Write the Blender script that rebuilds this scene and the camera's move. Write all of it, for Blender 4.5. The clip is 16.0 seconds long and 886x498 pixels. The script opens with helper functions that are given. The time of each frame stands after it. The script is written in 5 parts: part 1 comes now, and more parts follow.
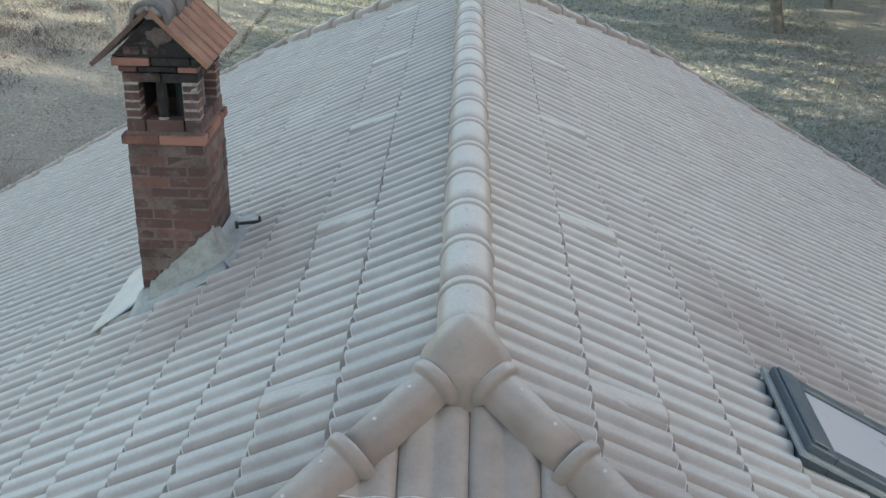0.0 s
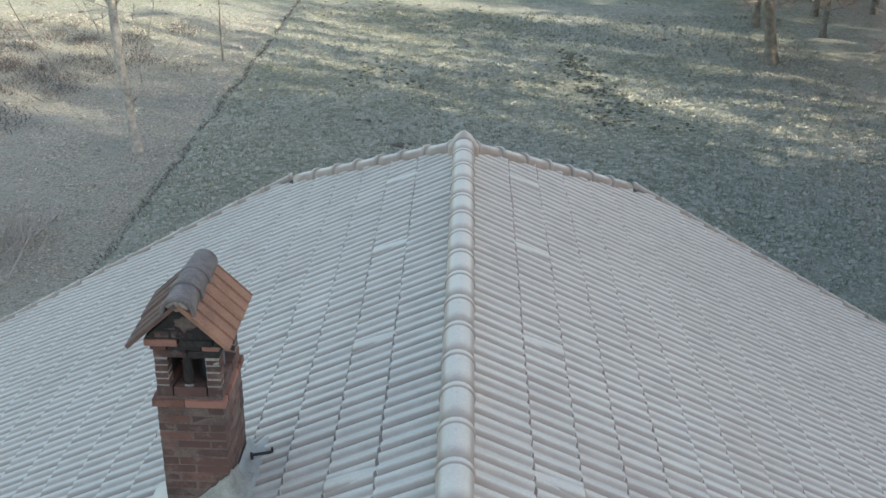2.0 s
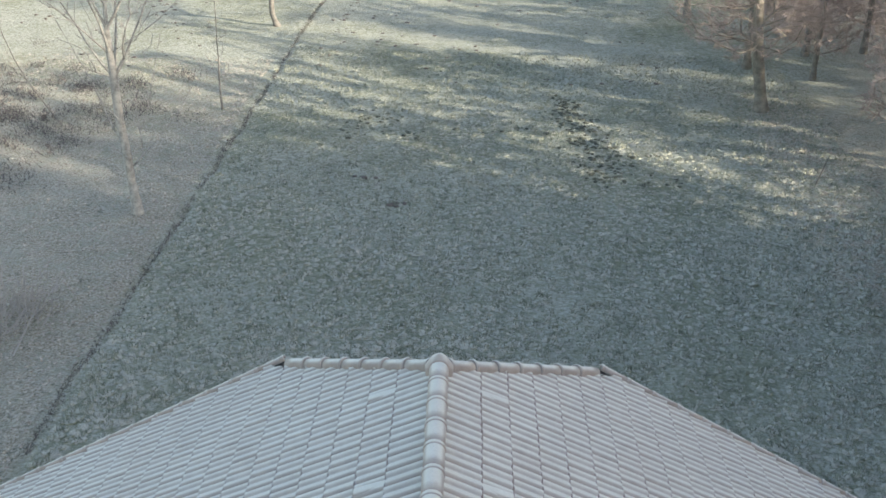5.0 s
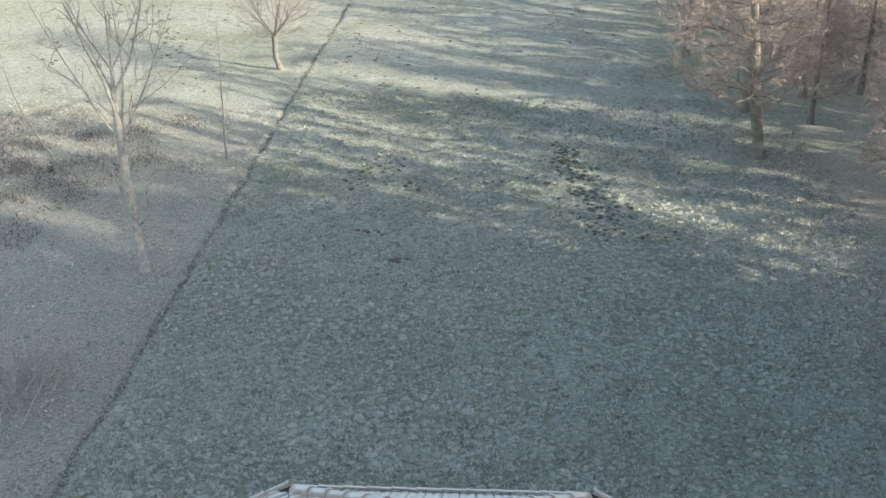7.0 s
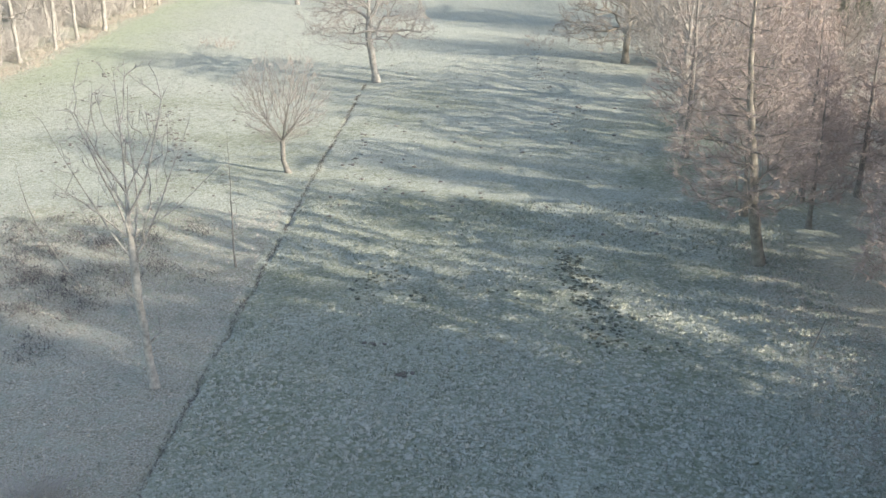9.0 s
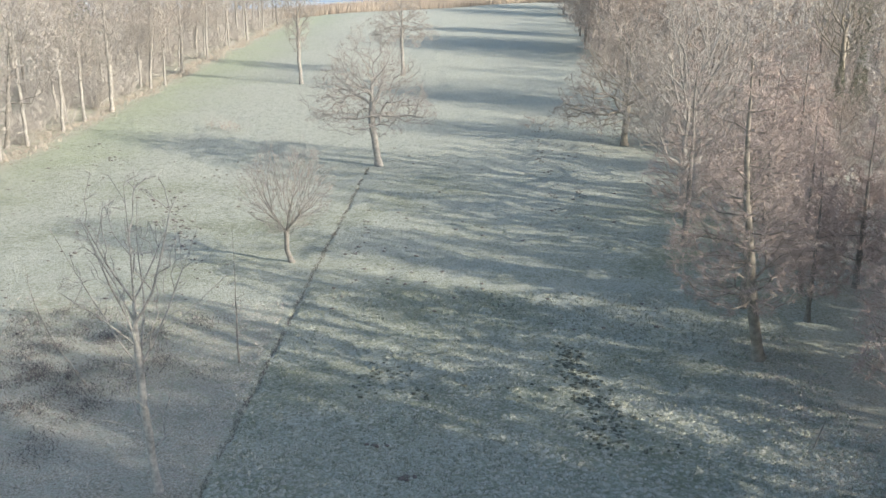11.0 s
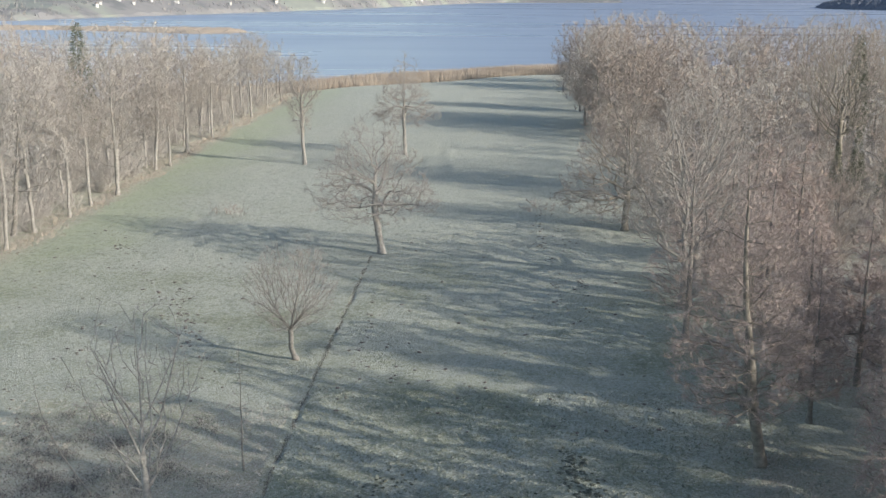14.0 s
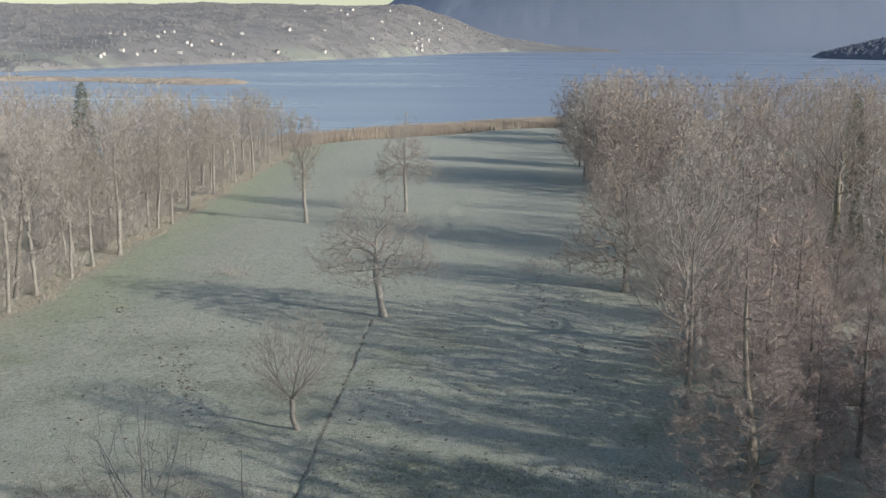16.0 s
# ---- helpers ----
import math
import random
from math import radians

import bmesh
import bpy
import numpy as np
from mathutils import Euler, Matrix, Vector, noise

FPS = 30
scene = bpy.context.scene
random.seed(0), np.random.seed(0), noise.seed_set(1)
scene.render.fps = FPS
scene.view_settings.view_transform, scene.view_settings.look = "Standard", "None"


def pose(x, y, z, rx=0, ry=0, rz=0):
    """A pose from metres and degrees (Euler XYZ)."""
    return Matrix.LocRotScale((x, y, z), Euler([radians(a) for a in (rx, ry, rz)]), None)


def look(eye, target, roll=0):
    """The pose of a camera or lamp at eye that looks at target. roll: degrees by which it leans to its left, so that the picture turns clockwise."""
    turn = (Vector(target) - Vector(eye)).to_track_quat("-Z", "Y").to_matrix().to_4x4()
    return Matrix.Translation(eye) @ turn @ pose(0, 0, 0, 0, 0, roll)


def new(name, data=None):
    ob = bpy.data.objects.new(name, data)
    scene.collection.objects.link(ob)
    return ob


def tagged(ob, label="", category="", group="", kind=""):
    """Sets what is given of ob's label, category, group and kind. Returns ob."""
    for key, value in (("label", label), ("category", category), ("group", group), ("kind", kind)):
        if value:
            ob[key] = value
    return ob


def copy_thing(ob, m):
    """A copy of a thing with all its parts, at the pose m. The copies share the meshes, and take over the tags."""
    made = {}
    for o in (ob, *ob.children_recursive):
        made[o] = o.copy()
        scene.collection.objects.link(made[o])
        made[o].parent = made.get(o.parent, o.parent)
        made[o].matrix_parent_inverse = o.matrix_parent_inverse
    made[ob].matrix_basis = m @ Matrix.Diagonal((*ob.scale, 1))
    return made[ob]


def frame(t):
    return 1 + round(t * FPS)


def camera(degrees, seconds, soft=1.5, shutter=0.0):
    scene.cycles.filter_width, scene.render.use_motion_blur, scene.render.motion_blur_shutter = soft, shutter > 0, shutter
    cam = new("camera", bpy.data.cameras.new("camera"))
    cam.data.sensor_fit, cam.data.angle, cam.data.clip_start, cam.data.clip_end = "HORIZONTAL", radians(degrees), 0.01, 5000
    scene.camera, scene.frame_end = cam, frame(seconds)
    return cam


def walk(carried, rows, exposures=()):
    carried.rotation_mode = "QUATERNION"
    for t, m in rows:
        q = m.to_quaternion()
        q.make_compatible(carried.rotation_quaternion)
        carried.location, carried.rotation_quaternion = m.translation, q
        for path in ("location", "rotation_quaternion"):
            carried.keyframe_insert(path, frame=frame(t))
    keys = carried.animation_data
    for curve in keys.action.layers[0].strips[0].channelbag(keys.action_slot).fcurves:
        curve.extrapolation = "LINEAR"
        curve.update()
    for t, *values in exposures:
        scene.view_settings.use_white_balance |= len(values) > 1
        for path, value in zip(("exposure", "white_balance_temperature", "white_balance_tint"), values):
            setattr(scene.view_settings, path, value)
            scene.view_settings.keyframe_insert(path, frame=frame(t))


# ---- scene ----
cam = camera(45.4, 16.0)
METRES, EYE, TILT, LEAN, TURN = 14.2, 12.6, -25.1, -1.0, 1.5
ROWS = [
    (0.0, 0.0, 0.0, 0.0, -0.0, 0.0, 0.0),
    (0.5, 0.0015, -0.0145, 0.026, -0.01, -0.03, -0.02),
    (1.0, 0.0029, -0.031, 0.0566, 0.01, -0.07, -0.01),
    (1.5, 0.0037, -0.044, 0.0828, 0.02, -0.1, -0.0),
    (2.0, 0.004, -0.0577, 0.1141, 0.02, -0.13, 0.01),
    (2.5, 0.0038, -0.0694, 0.1403, 0.02, -0.15, 0.01),
    (3.0, 0.0049, -0.0837, 0.1709, 0.01, -0.16, -0.04),
    (3.5, 0.0077, -0.096, 0.197, 0.01, -0.18, -0.07),
    (4.0, 0.0126, -0.1075, 0.2281, 0.01, -0.23, -0.07),
    (6.5, 0.0316, -0.1584, 0.374, 0.18, -0.3, 0.26),
    (7.0, 0.0292, -0.1715, 0.4032, 0.24, 0.58, 0.3),
    (7.5, 0.0277, -0.1873, 0.4317, 0.29, 1.61, 0.34),
    (8.0, 0.026, -0.2032, 0.459, 0.34, 2.66, 0.37),
    (8.5, 0.0254, -0.2192, 0.487, 0.38, 3.7, 0.37),
    (9.0, 0.0241, -0.2347, 0.5158, 0.42, 4.7, 0.39),
    (9.5, 0.0232, -0.2497, 0.5448, 0.43, 5.72, 0.37),
    (10.0, 0.0238, -0.2654, 0.5737, 0.46, 6.71, 0.37),
    (12.5, 0.0206, -0.3366, 0.7113, 0.55, 9.8, 0.43),
    (13.0, 0.0209, -0.3495, 0.7391, 0.59, 10.36, 0.47),
    (13.5, 0.0191, -0.363, 0.7661, 0.59, 10.94, 0.49),
    (14.0, 0.0183, -0.3774, 0.7931, 0.6, 11.55, 0.51),
    (14.5, 0.0187, -0.3906, 0.8198, 0.62, 12.17, 0.53),
    (15.0, 0.0187, -0.404, 0.8462, 0.63, 12.8, 0.54),
    (15.5, 0.0169, -0.4183, 0.8718, 0.62, 13.45, 0.54),
    (16.0, 0.0163, -0.4316, 0.8974, 0.62, 14.09, 0.52),
]
walk(cam, [(t, pose(0, 0, EYE, TILT, LEAN, TURN) @ pose(METRES * x, METRES * y, METRES * z, 90 + pitch, roll, yaw)) for t, x, y, z, yaw, pitch, roll in ROWS],
     [(0.0, 1.2, 8000, 10), (3.5, 1.28, 7750, 10), (6.5, 1.22, 7450, 10), (9.0, 1.16, 7200, 10), (10.0, 1.03, 7120, 10), (12.5, 0.74, 6900, 10), (13.0, 0.66, 6880, 10), (13.5, 0.40, 6850, 10), (14.0, 0.37, 6820, 10), (14.5, 0.28, 6800, 10), (15.0, 0.24, 6800, 10), (15.5, 0.10, 6800, 10), (16.0, -0.05, 6800, 10)])


# ---- world, sun, exposure ----
SUN = Vector((0.846, -0.404, 0.349)).normalized()
world = bpy.data.worlds.new("winter_morning")
scene.world = world
world.use_nodes = True
wn = world.node_tree
sky = wn.nodes.new("ShaderNodeTexSky")
sky.sky_type = "NISHITA"
sky.sun_disc = False
sky.sun_elevation = math.asin(SUN.z)
sky.sun_rotation = math.atan2(SUN.x, SUN.y)
sky.air_density, sky.dust_density, sky.ozone_density = 0.85, 0.9, 0.5
wn.nodes["Background"].inputs["Strength"].default_value = 0.15
wn.links.new(sky.outputs[0], wn.nodes["Background"].inputs["Color"])
sun_data = bpy.data.lights.new("sun", "SUN")
sun_data.energy, sun_data.angle, sun_data.color = 3.7, radians(0.5), (1.0, 0.95, 0.88)
sun = new("sun", sun_data)
sun.matrix_world = look((40, -30, 60), Vector((40, -30, 60)) - SUN)


# ---- materials ----
def material(name, build, rough=0.8, metal=0.0):
    """A node material; build(tree, bsdf, add, link) colours it."""
    m = bpy.data.materials.new(name)
    m.use_nodes = True
    t = m.node_tree
    b = t.nodes["Principled BSDF"]
    b.inputs["Roughness"].default_value = rough
    b.inputs["Metallic"].default_value = metal

    def add(kind, **values):
        n = t.nodes.new("ShaderNode" + kind)
        for k, v in values.items():
            if k in n.inputs:
                n.inputs[k].default_value = v
        return n

    build(b, add, t.links.new)
    return m


def noise_tex(add, link, scale, detail=4.0, rough=0.6, world_space=True, stretch=None):
    n = add("TexNoise", Scale=scale, Detail=detail, Roughness=rough)
    src = add("NewGeometry").outputs["Position"] if world_space else add("TexCoord").outputs["Object"]
    if stretch:
        mp = add("Mapping")
        mp.inputs["Scale"].default_value = stretch
        link(src, mp.inputs["Vector"])
        src = mp.outputs[0]
    link(src, n.inputs["Vector"])
    return n.outputs["Fac"]


def ramp(add, link, fac, *stops):
    r = add("ValToRGB")
    e = r.color_ramp.elements
    while len(e) < len(stops):
        e.new(0.5)
    for el, (p, c) in zip(e, stops):
        el.position, el.color = p, (*c, 1) if len(c) == 3 else c
    link(fac, r.inputs["Fac"])
    return r.outputs["Color"]


def mix(add, link, fac, a, b, mode="MIX"):
    n = add("Mix")
    n.data_type, n.blend_type = "RGBA", mode
    for sock, v in ((0, fac), (6, a), (7, b)):
        if isinstance(v, (int, float)):
            n.inputs[sock].default_value = v
        elif isinstance(v, tuple):
            n.inputs[sock].default_value = (*v, 1)
        else:
            link(v, n.inputs[sock])
    return n.outputs[2]


def calc(add, link, op, a, b=0.0, clamp=False):
    n = add("Math")
    n.operation, n.use_clamp = op, clamp
    for i, v in enumerate((a, b)):
        if isinstance(v, (int, float)):
            n.inputs[i].default_value = v
        else:
            link(v, n.inputs[i])
    return n.outputs[0]


def step_range(add, link, v, lo, hi):
    n = add("MapRange")
    n.interpolation_type = "SMOOTHSTEP"
    n.inputs[1].default_value, n.inputs[2].default_value = lo, hi
    link(v, n.inputs[0])
    return n.outputs[0]


def bump(add, link, bsdf, height, strength, distance):
    n = add("Bump", Strength=strength, Distance=distance)
    link(height, n.inputs["Height"])
    link(n.outputs[0], bsdf.inputs["Normal"])


def grainy(name, dark, light, scale=8.0, rough=0.8, bumps=0.3, depth=0.01, metal=0.0, fine=60.0, random_by=0.0):
    """A surface of two colours at two scales of noise, with relief."""
    def build(b, add, link):
        n1, n2 = noise_tex(add, link, scale), noise_tex(add, link, fine, 2.0)
        f = calc(add, link, "ADD", calc(add, link, "MULTIPLY", n1, 0.7), calc(add, link, "MULTIPLY", n2, 0.3))
        if random_by:
            o = add("ObjectInfo").outputs["Random"]
            f = calc(add, link, "ADD", f, calc(add, link, "MULTIPLY", calc(add, link, "SUBTRACT", o, 0.5), random_by))
        link(ramp(add, link, f, (0.3, dark), (0.7, light)), b.inputs["Base Color"])
        if bumps:
            bump(add, link, b, f, bumps, depth)
    return material(name, build, rough, metal)


def near_point(add, link, centre, lo, hi):
    """1 close to a place, 0 away from it."""
    d = add("VectorMath")
    d.operation = "DISTANCE"
    link(add("NewGeometry").outputs["Position"], d.inputs[0])
    d.inputs[1].default_value = centre
    return step_range(add, link, d.outputs["Value"], hi, lo)


def frosted_tile(b, add, link):
    """Pink-brown concrete tile under hoarfrost: thick on what faces the sky, thin where warmth leaks out, with shade of
    rolls and south faces in the mask.
    """
    n1, n2 = noise_tex(add, link, 1.1, 3), noise_tex(add, link, 60, 2)
    n3 = noise_tex(add, link, 5, 4)
    rnd = add("ObjectInfo").outputs["Random"]
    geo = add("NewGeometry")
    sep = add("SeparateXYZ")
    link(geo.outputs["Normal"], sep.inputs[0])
    tile = ramp(add, link, n3, (0.3, (0.255, 0.195, 0.168)), (0.7, (0.365, 0.295, 0.255)))
    frost = ramp(add, link, n2, (0.3, (0.77, 0.785, 0.715)), (0.7, (0.85, 0.865, 0.795)))
    warm = calc(add, link, "MAXIMUM", near_point(add, link, (1.95, 5.0, 9.6), 0.3, 1.3), near_point(add, link, (-1.35, 5.2, 9.9), 0.2, 0.9))
    warm = calc(add, link, "MAXIMUM", warm, calc(add, link, "MULTIPLY", near_point(add, link, (0, 2.0, 9.8), 0.8, 2.3), 1.15))
    cover = calc(add, link, "SUBTRACT", 0.88, calc(add, link, "MULTIPLY", warm, 0.46))
    cover = calc(add, link, "ADD", cover, calc(add, link, "MULTIPLY", calc(add, link, "SUBTRACT", n1, 0.5), 0.35))
    cover = calc(add, link, "ADD", cover, calc(add, link, "MULTIPLY", calc(add, link, "SUBTRACT", n2, 0.5), 0.12))
    cover = calc(add, link, "ADD", cover, calc(add, link, "MULTIPLY", calc(add, link, "SUBTRACT", rnd, 0.5), 0.08), True)
    # Frost lies thinner on steep faces; this also puts roll shading into the colour.
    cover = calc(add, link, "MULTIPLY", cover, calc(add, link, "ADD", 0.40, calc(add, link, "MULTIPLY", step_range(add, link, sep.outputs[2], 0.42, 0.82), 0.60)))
    # South-facing sides are darkened through the frost mask, standing in for their shade.
    side_shade = step_range(add, link, calc(add, link, "ADD", sep.outputs[1], calc(add, link, "MULTIPLY", calc(add, link, "SUBTRACT", n3, 0.5), 0.25)), -0.55, -0.02)
    cover = calc(add, link, "MULTIPLY", cover, calc(add, link, "ADD", 0.36, calc(add, link, "MULTIPLY", side_shade, 0.64)))
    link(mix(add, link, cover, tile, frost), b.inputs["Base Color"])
    bump(add, link, b, n2, 0.12, 0.003)


def meadow(b, add, link):
    """Frozen grass: clumps of green under frost, bare green by the wood, leaf litter east and west."""
    sep = add("SeparateXYZ")
    link(add("NewGeometry").outputs["Position"], sep.inputs[0])
    x, y = sep.outputs[0], sep.outputs[1]
    clump, blade = noise_tex(add, link, 2.9, 4, 0.65), noise_tex(add, link, 24, 4, 0.75)
    warp = add("TexNoise", Scale=1.7, Detail=2.0)
    place = add("VectorMath")
    place.operation = "MULTIPLY_ADD"
    link(warp.outputs["Color"], place.inputs[0])
    place.inputs[1].default_value = (0.45, 0.45, 0.0)
    link(add("NewGeometry").outputs["Position"], place.inputs[2])
    cell = add("TexVoronoi", Scale=5.6)
    cell.feature = "SMOOTH_F1"
    cell.inputs["Smoothness"].default_value = 0.6
    link(place.outputs[0], cell.inputs["Vector"])
    cushion = step_range(add, link, cell.outputs["Distance"], 0.62, 0.18)
    wide = noise_tex(add, link, 0.09, 3)
    streak = noise_tex(add, link, 0.8, 3, 0.6, True, (0.25, 1.0, 1.0))
    grass = ramp(add, link, blade, (0.3, (0.11, 0.135, 0.075)), (0.7, (0.26, 0.285, 0.155)))
    frost = ramp(add, link, blade, (0.25, (0.38, 0.405, 0.35)), (0.75, (0.70, 0.72, 0.65)))
    litter = ramp(add, link, noise_tex(add, link, 11, 4, 0.75), (0.34, (0.19, 0.165, 0.115)), (0.5, (0.43, 0.395, 0.31)), (0.68, (0.74, 0.71, 0.62)))
    cover = calc(add, link, "ADD", calc(add, link, "MULTIPLY", clump, 0.75), calc(add, link, "MULTIPLY", wide, 0.85))
    cover = calc(add, link, "ADD", cover, calc(add, link, "MULTIPLY", streak, 0.25))
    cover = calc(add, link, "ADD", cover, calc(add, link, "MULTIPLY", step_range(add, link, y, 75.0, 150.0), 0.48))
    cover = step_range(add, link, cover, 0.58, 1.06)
    thaw = step_range(add, link, calc(add, link, "ADD", x, calc(add, link, "MULTIPLY", wide, 16.0)), -20.0, -36.0)
    thaw = calc(add, link, "MULTIPLY", thaw, step_range(add, link, y, 70.0, 115.0))
    cover = calc(add, link, "MULTIPLY", cover, calc(add, link, "SUBTRACT", 1.0, calc(add, link, "MULTIPLY", thaw, 0.55)))
    tuft = step_range(add, link, noise_tex(add, link, 7.5, 4, 0.72), 0.38, 0.58)
    # Less frost between tufts and cushions, so the colour darkens in their gaps.
    worn = calc(add, link, "ADD", calc(add, link, "MULTIPLY", tuft, 0.36), calc(add, link, "MULTIPLY", cushion, 0.30))
    cover = calc(add, link, "MULTIPLY", cover, calc(add, link, "ADD", 0.32, worn))
    bare = mix(add, link, thaw, grass, ramp(add, link, blade, (0.3, (0.24, 0.30, 0.15)), (0.7, (0.36, 0.42, 0.23))))
    colour = mix(add, link, cover, bare, frost)
    edge = calc(add, link, "MULTIPLY", calc(add, link, "SUBTRACT", wide, 0.5), 14.0)
    west = calc(add, link, "MULTIPLY", step_range(add, link, calc(add, link, "ADD", x, calc(add, link, "MULTIPLY", edge, 0.15)), -10.6, -11.6), step_range(add, link, calc(add, link, "ADD", y, edge), 68.0, 42.0))
    east = step_range(add, link, calc(add, link, "ADD", x, calc(add, link, "MULTIPLY", edge, 0.6)), 13.2, 16.0)
    east = calc(add, link, "MULTIPLY", east, calc(add, link, "MAXIMUM", step_range(add, link, calc(add, link, "ADD", y, edge), 62.0, 48.0), step_range(add, link, x, 21.0, 27.0)))
    west2 = step_range(add, link, calc(add, link, "ADD", x, calc(add, link, "MULTIPLY", edge, 0.3)), -43.0, -46.0)
    leafy = calc(add, link, "MAXIMUM", calc(add, link, "MAXIMUM", west, east), west2)
    patch = step_range(add, link, noise_tex(add, link, 0.9, 4, 0.7), 0.36, 0.58)
    colour = mix(add, link, calc(add, link, "MULTIPLY", leafy, calc(add, link, "ADD", calc(add, link, "MULTIPLY", patch, 0.55), 0.35)), colour, litter)
    # Scattered dark specks put the shade between tufts into the colour.
    gap = step_range(add, link, noise_tex(add, link, 6.0, 5, 0.75), 0.47, 0.36)
    gap = calc(add, link, "MULTIPLY", gap, step_range(add, link, noise_tex(add, link, 0.45, 3, 0.6), 0.34, 0.60))
    colour = mix(add, link, calc(add, link, "MULTIPLY", gap, 0.72), colour, (0.075, 0.09, 0.06))
    far = step_range(add, link, noise_tex(add, link, 2.6, 5, 0.72, True, (0.8, 0.45, 1.0)), 0.50, 0.38)
    far = calc(add, link, "MULTIPLY", far, step_range(add, link, y, 50.0, 80.0))
    colour = mix(add, link, calc(add, link, "MULTIPLY", far, 0.40), colour, (0.115, 0.14, 0.085))
    link(colour, b.inputs["Base Color"])
    b.inputs["Sheen Weight"].default_value = 0.12
    b.inputs["Sheen Roughness"].default_value = 0.45
    b.inputs["Sheen Tint"].default_value = (0.93, 0.97, 1.0, 1)
    h = calc(add, link, "ADD", calc(add, link, "MULTIPLY", cushion, 0.28), calc(add, link, "MULTIPLY", clump, 0.9))
    h = calc(add, link, "ADD", h, calc(add, link, "MULTIPLY", blade, 0.4))
    h = calc(add, link, "ADD", h, calc(add, link, "MULTIPLY", tuft, 0.45))
    bump(add, link, b, h, 1.0, 0.055)


def lake_water(b, add, link):
    n = noise_tex(add, link, 0.5, 4, 0.6, True, (0.5, 1.0, 1.0))
    w = noise_tex(add, link, 0.006, 4, 0.6, True, (0.25, 1.0, 1.0))
    link(ramp(add, link, w, (0.30, (0.275, 0.345, 0.455)), (0.70, (0.31, 0.38, 0.49))), b.inputs["Base Color"])
    link(ramp(add, link, w, (0.4, (0.25, 0.25, 0.25)), (0.65, (0.42, 0.42, 0.42))), b.inputs["Roughness"])
    bump(add, link, b, n, 0.05, 0.1)


def brick_mat(b, add, link):
    """Old red brick, soot-blackened round the flue openings."""
    rnd = add("ObjectInfo").outputs["Random"]
    n, f = noise_tex(add, link, 14, 4), noise_tex(add, link, 90, 3)
    base = ramp(add, link, rnd, (0.0, (0.095, 0.06, 0.056)), (0.45, (0.135, 0.073, 0.064)), (0.8, (0.18, 0.09, 0.073)), (1.0, (0.25, 0.122, 0.095)))
    base = mix(add, link, calc(add, link, "MULTIPLY", f, 0.5), base, (0.13, 0.08, 0.068))
    soot = near_point(add, link, (-1.64, 5.70, 11.06), 0.10, 0.34)
    soot = calc(add, link, "MULTIPLY", soot, step_range(add, link, n, 0.22, 0.50))
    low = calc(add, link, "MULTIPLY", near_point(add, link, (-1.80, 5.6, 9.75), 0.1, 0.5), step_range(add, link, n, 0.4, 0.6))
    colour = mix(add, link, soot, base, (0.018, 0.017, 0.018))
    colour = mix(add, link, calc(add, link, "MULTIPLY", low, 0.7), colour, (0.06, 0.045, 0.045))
    stain = step_range(add, link, noise_tex(add, link, 3.3, 4, 0.65), 0.42, 0.66)
    colour = mix(add, link, calc(add, link, "MULTIPLY", stain, 0.42), colour, (0.055, 0.042, 0.042))
    pale = step_range(add, link, noise_tex(add, link, 9, 5, 0.7), 0.50, 0.72)
    colour = mix(add, link, calc(add, link, "MULTIPLY", pale, 0.45), colour, (0.30, 0.26, 0.24))
    link(colour, b.inputs["Base Color"])
    bump(add, link, b, f, 0.5, 0.004)


def hill_forest(b, add, link):
    """Distant leafless woods with fields low down, their haze mixed into the base colours."""
    sep = add("SeparateXYZ")
    link(add("NewGeometry").outputs["Position"], sep.inputs[0])
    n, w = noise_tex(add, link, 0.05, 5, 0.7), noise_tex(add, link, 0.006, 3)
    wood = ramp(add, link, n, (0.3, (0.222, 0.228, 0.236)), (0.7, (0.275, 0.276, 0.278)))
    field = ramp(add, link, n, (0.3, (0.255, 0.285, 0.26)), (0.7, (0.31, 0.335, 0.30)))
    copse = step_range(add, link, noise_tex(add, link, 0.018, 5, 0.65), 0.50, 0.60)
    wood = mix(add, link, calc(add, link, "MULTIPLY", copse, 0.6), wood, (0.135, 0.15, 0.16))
    low = calc(add, link, "MULTIPLY", step_range(add, link, sep.outputs[2], 26.0, 10.0), step_range(add, link, w, 0.53, 0.60))
    link(mix(add, link, low, wood, field), b.inputs["Base Color"])


def tussock(b, add, link):
    """Grass cushions: frost on the crown, green lower down, with dark and light blades."""
    sep = add("SeparateXYZ")
    link(add("NewGeometry").outputs["Normal"], sep.inputs[0])
    blade, wide = noise_tex(add, link, 30, 4, 0.75), noise_tex(add, link, 0.35, 3)
    island = add("NewGeometry").outputs["Random Per Island"]
    grass = ramp(add, link, blade, (0.3, (0.165, 0.185, 0.115)), (0.7, (0.375, 0.395, 0.255)))
    frost = ramp(add, link, blade, (0.28, (0.36, 0.364, 0.31)), (0.72, (0.69, 0.695, 0.62)))
    cover = step_range(add, link, sep.outputs[2], 0.10, 0.92)
    cover = calc(add, link, "ADD", cover, calc(add, link, "MULTIPLY", calc(add, link, "SUBTRACT", wide, 0.5), 0.8))
    cover = calc(add, link, "ADD", cover, calc(add, link, "MULTIPLY", calc(add, link, "SUBTRACT", island, 0.5), 0.22), True)
    link(mix(add, link, cover, grass, frost), b.inputs["Base Color"])
    bump(add, link, b, blade, 0.6, 0.03)


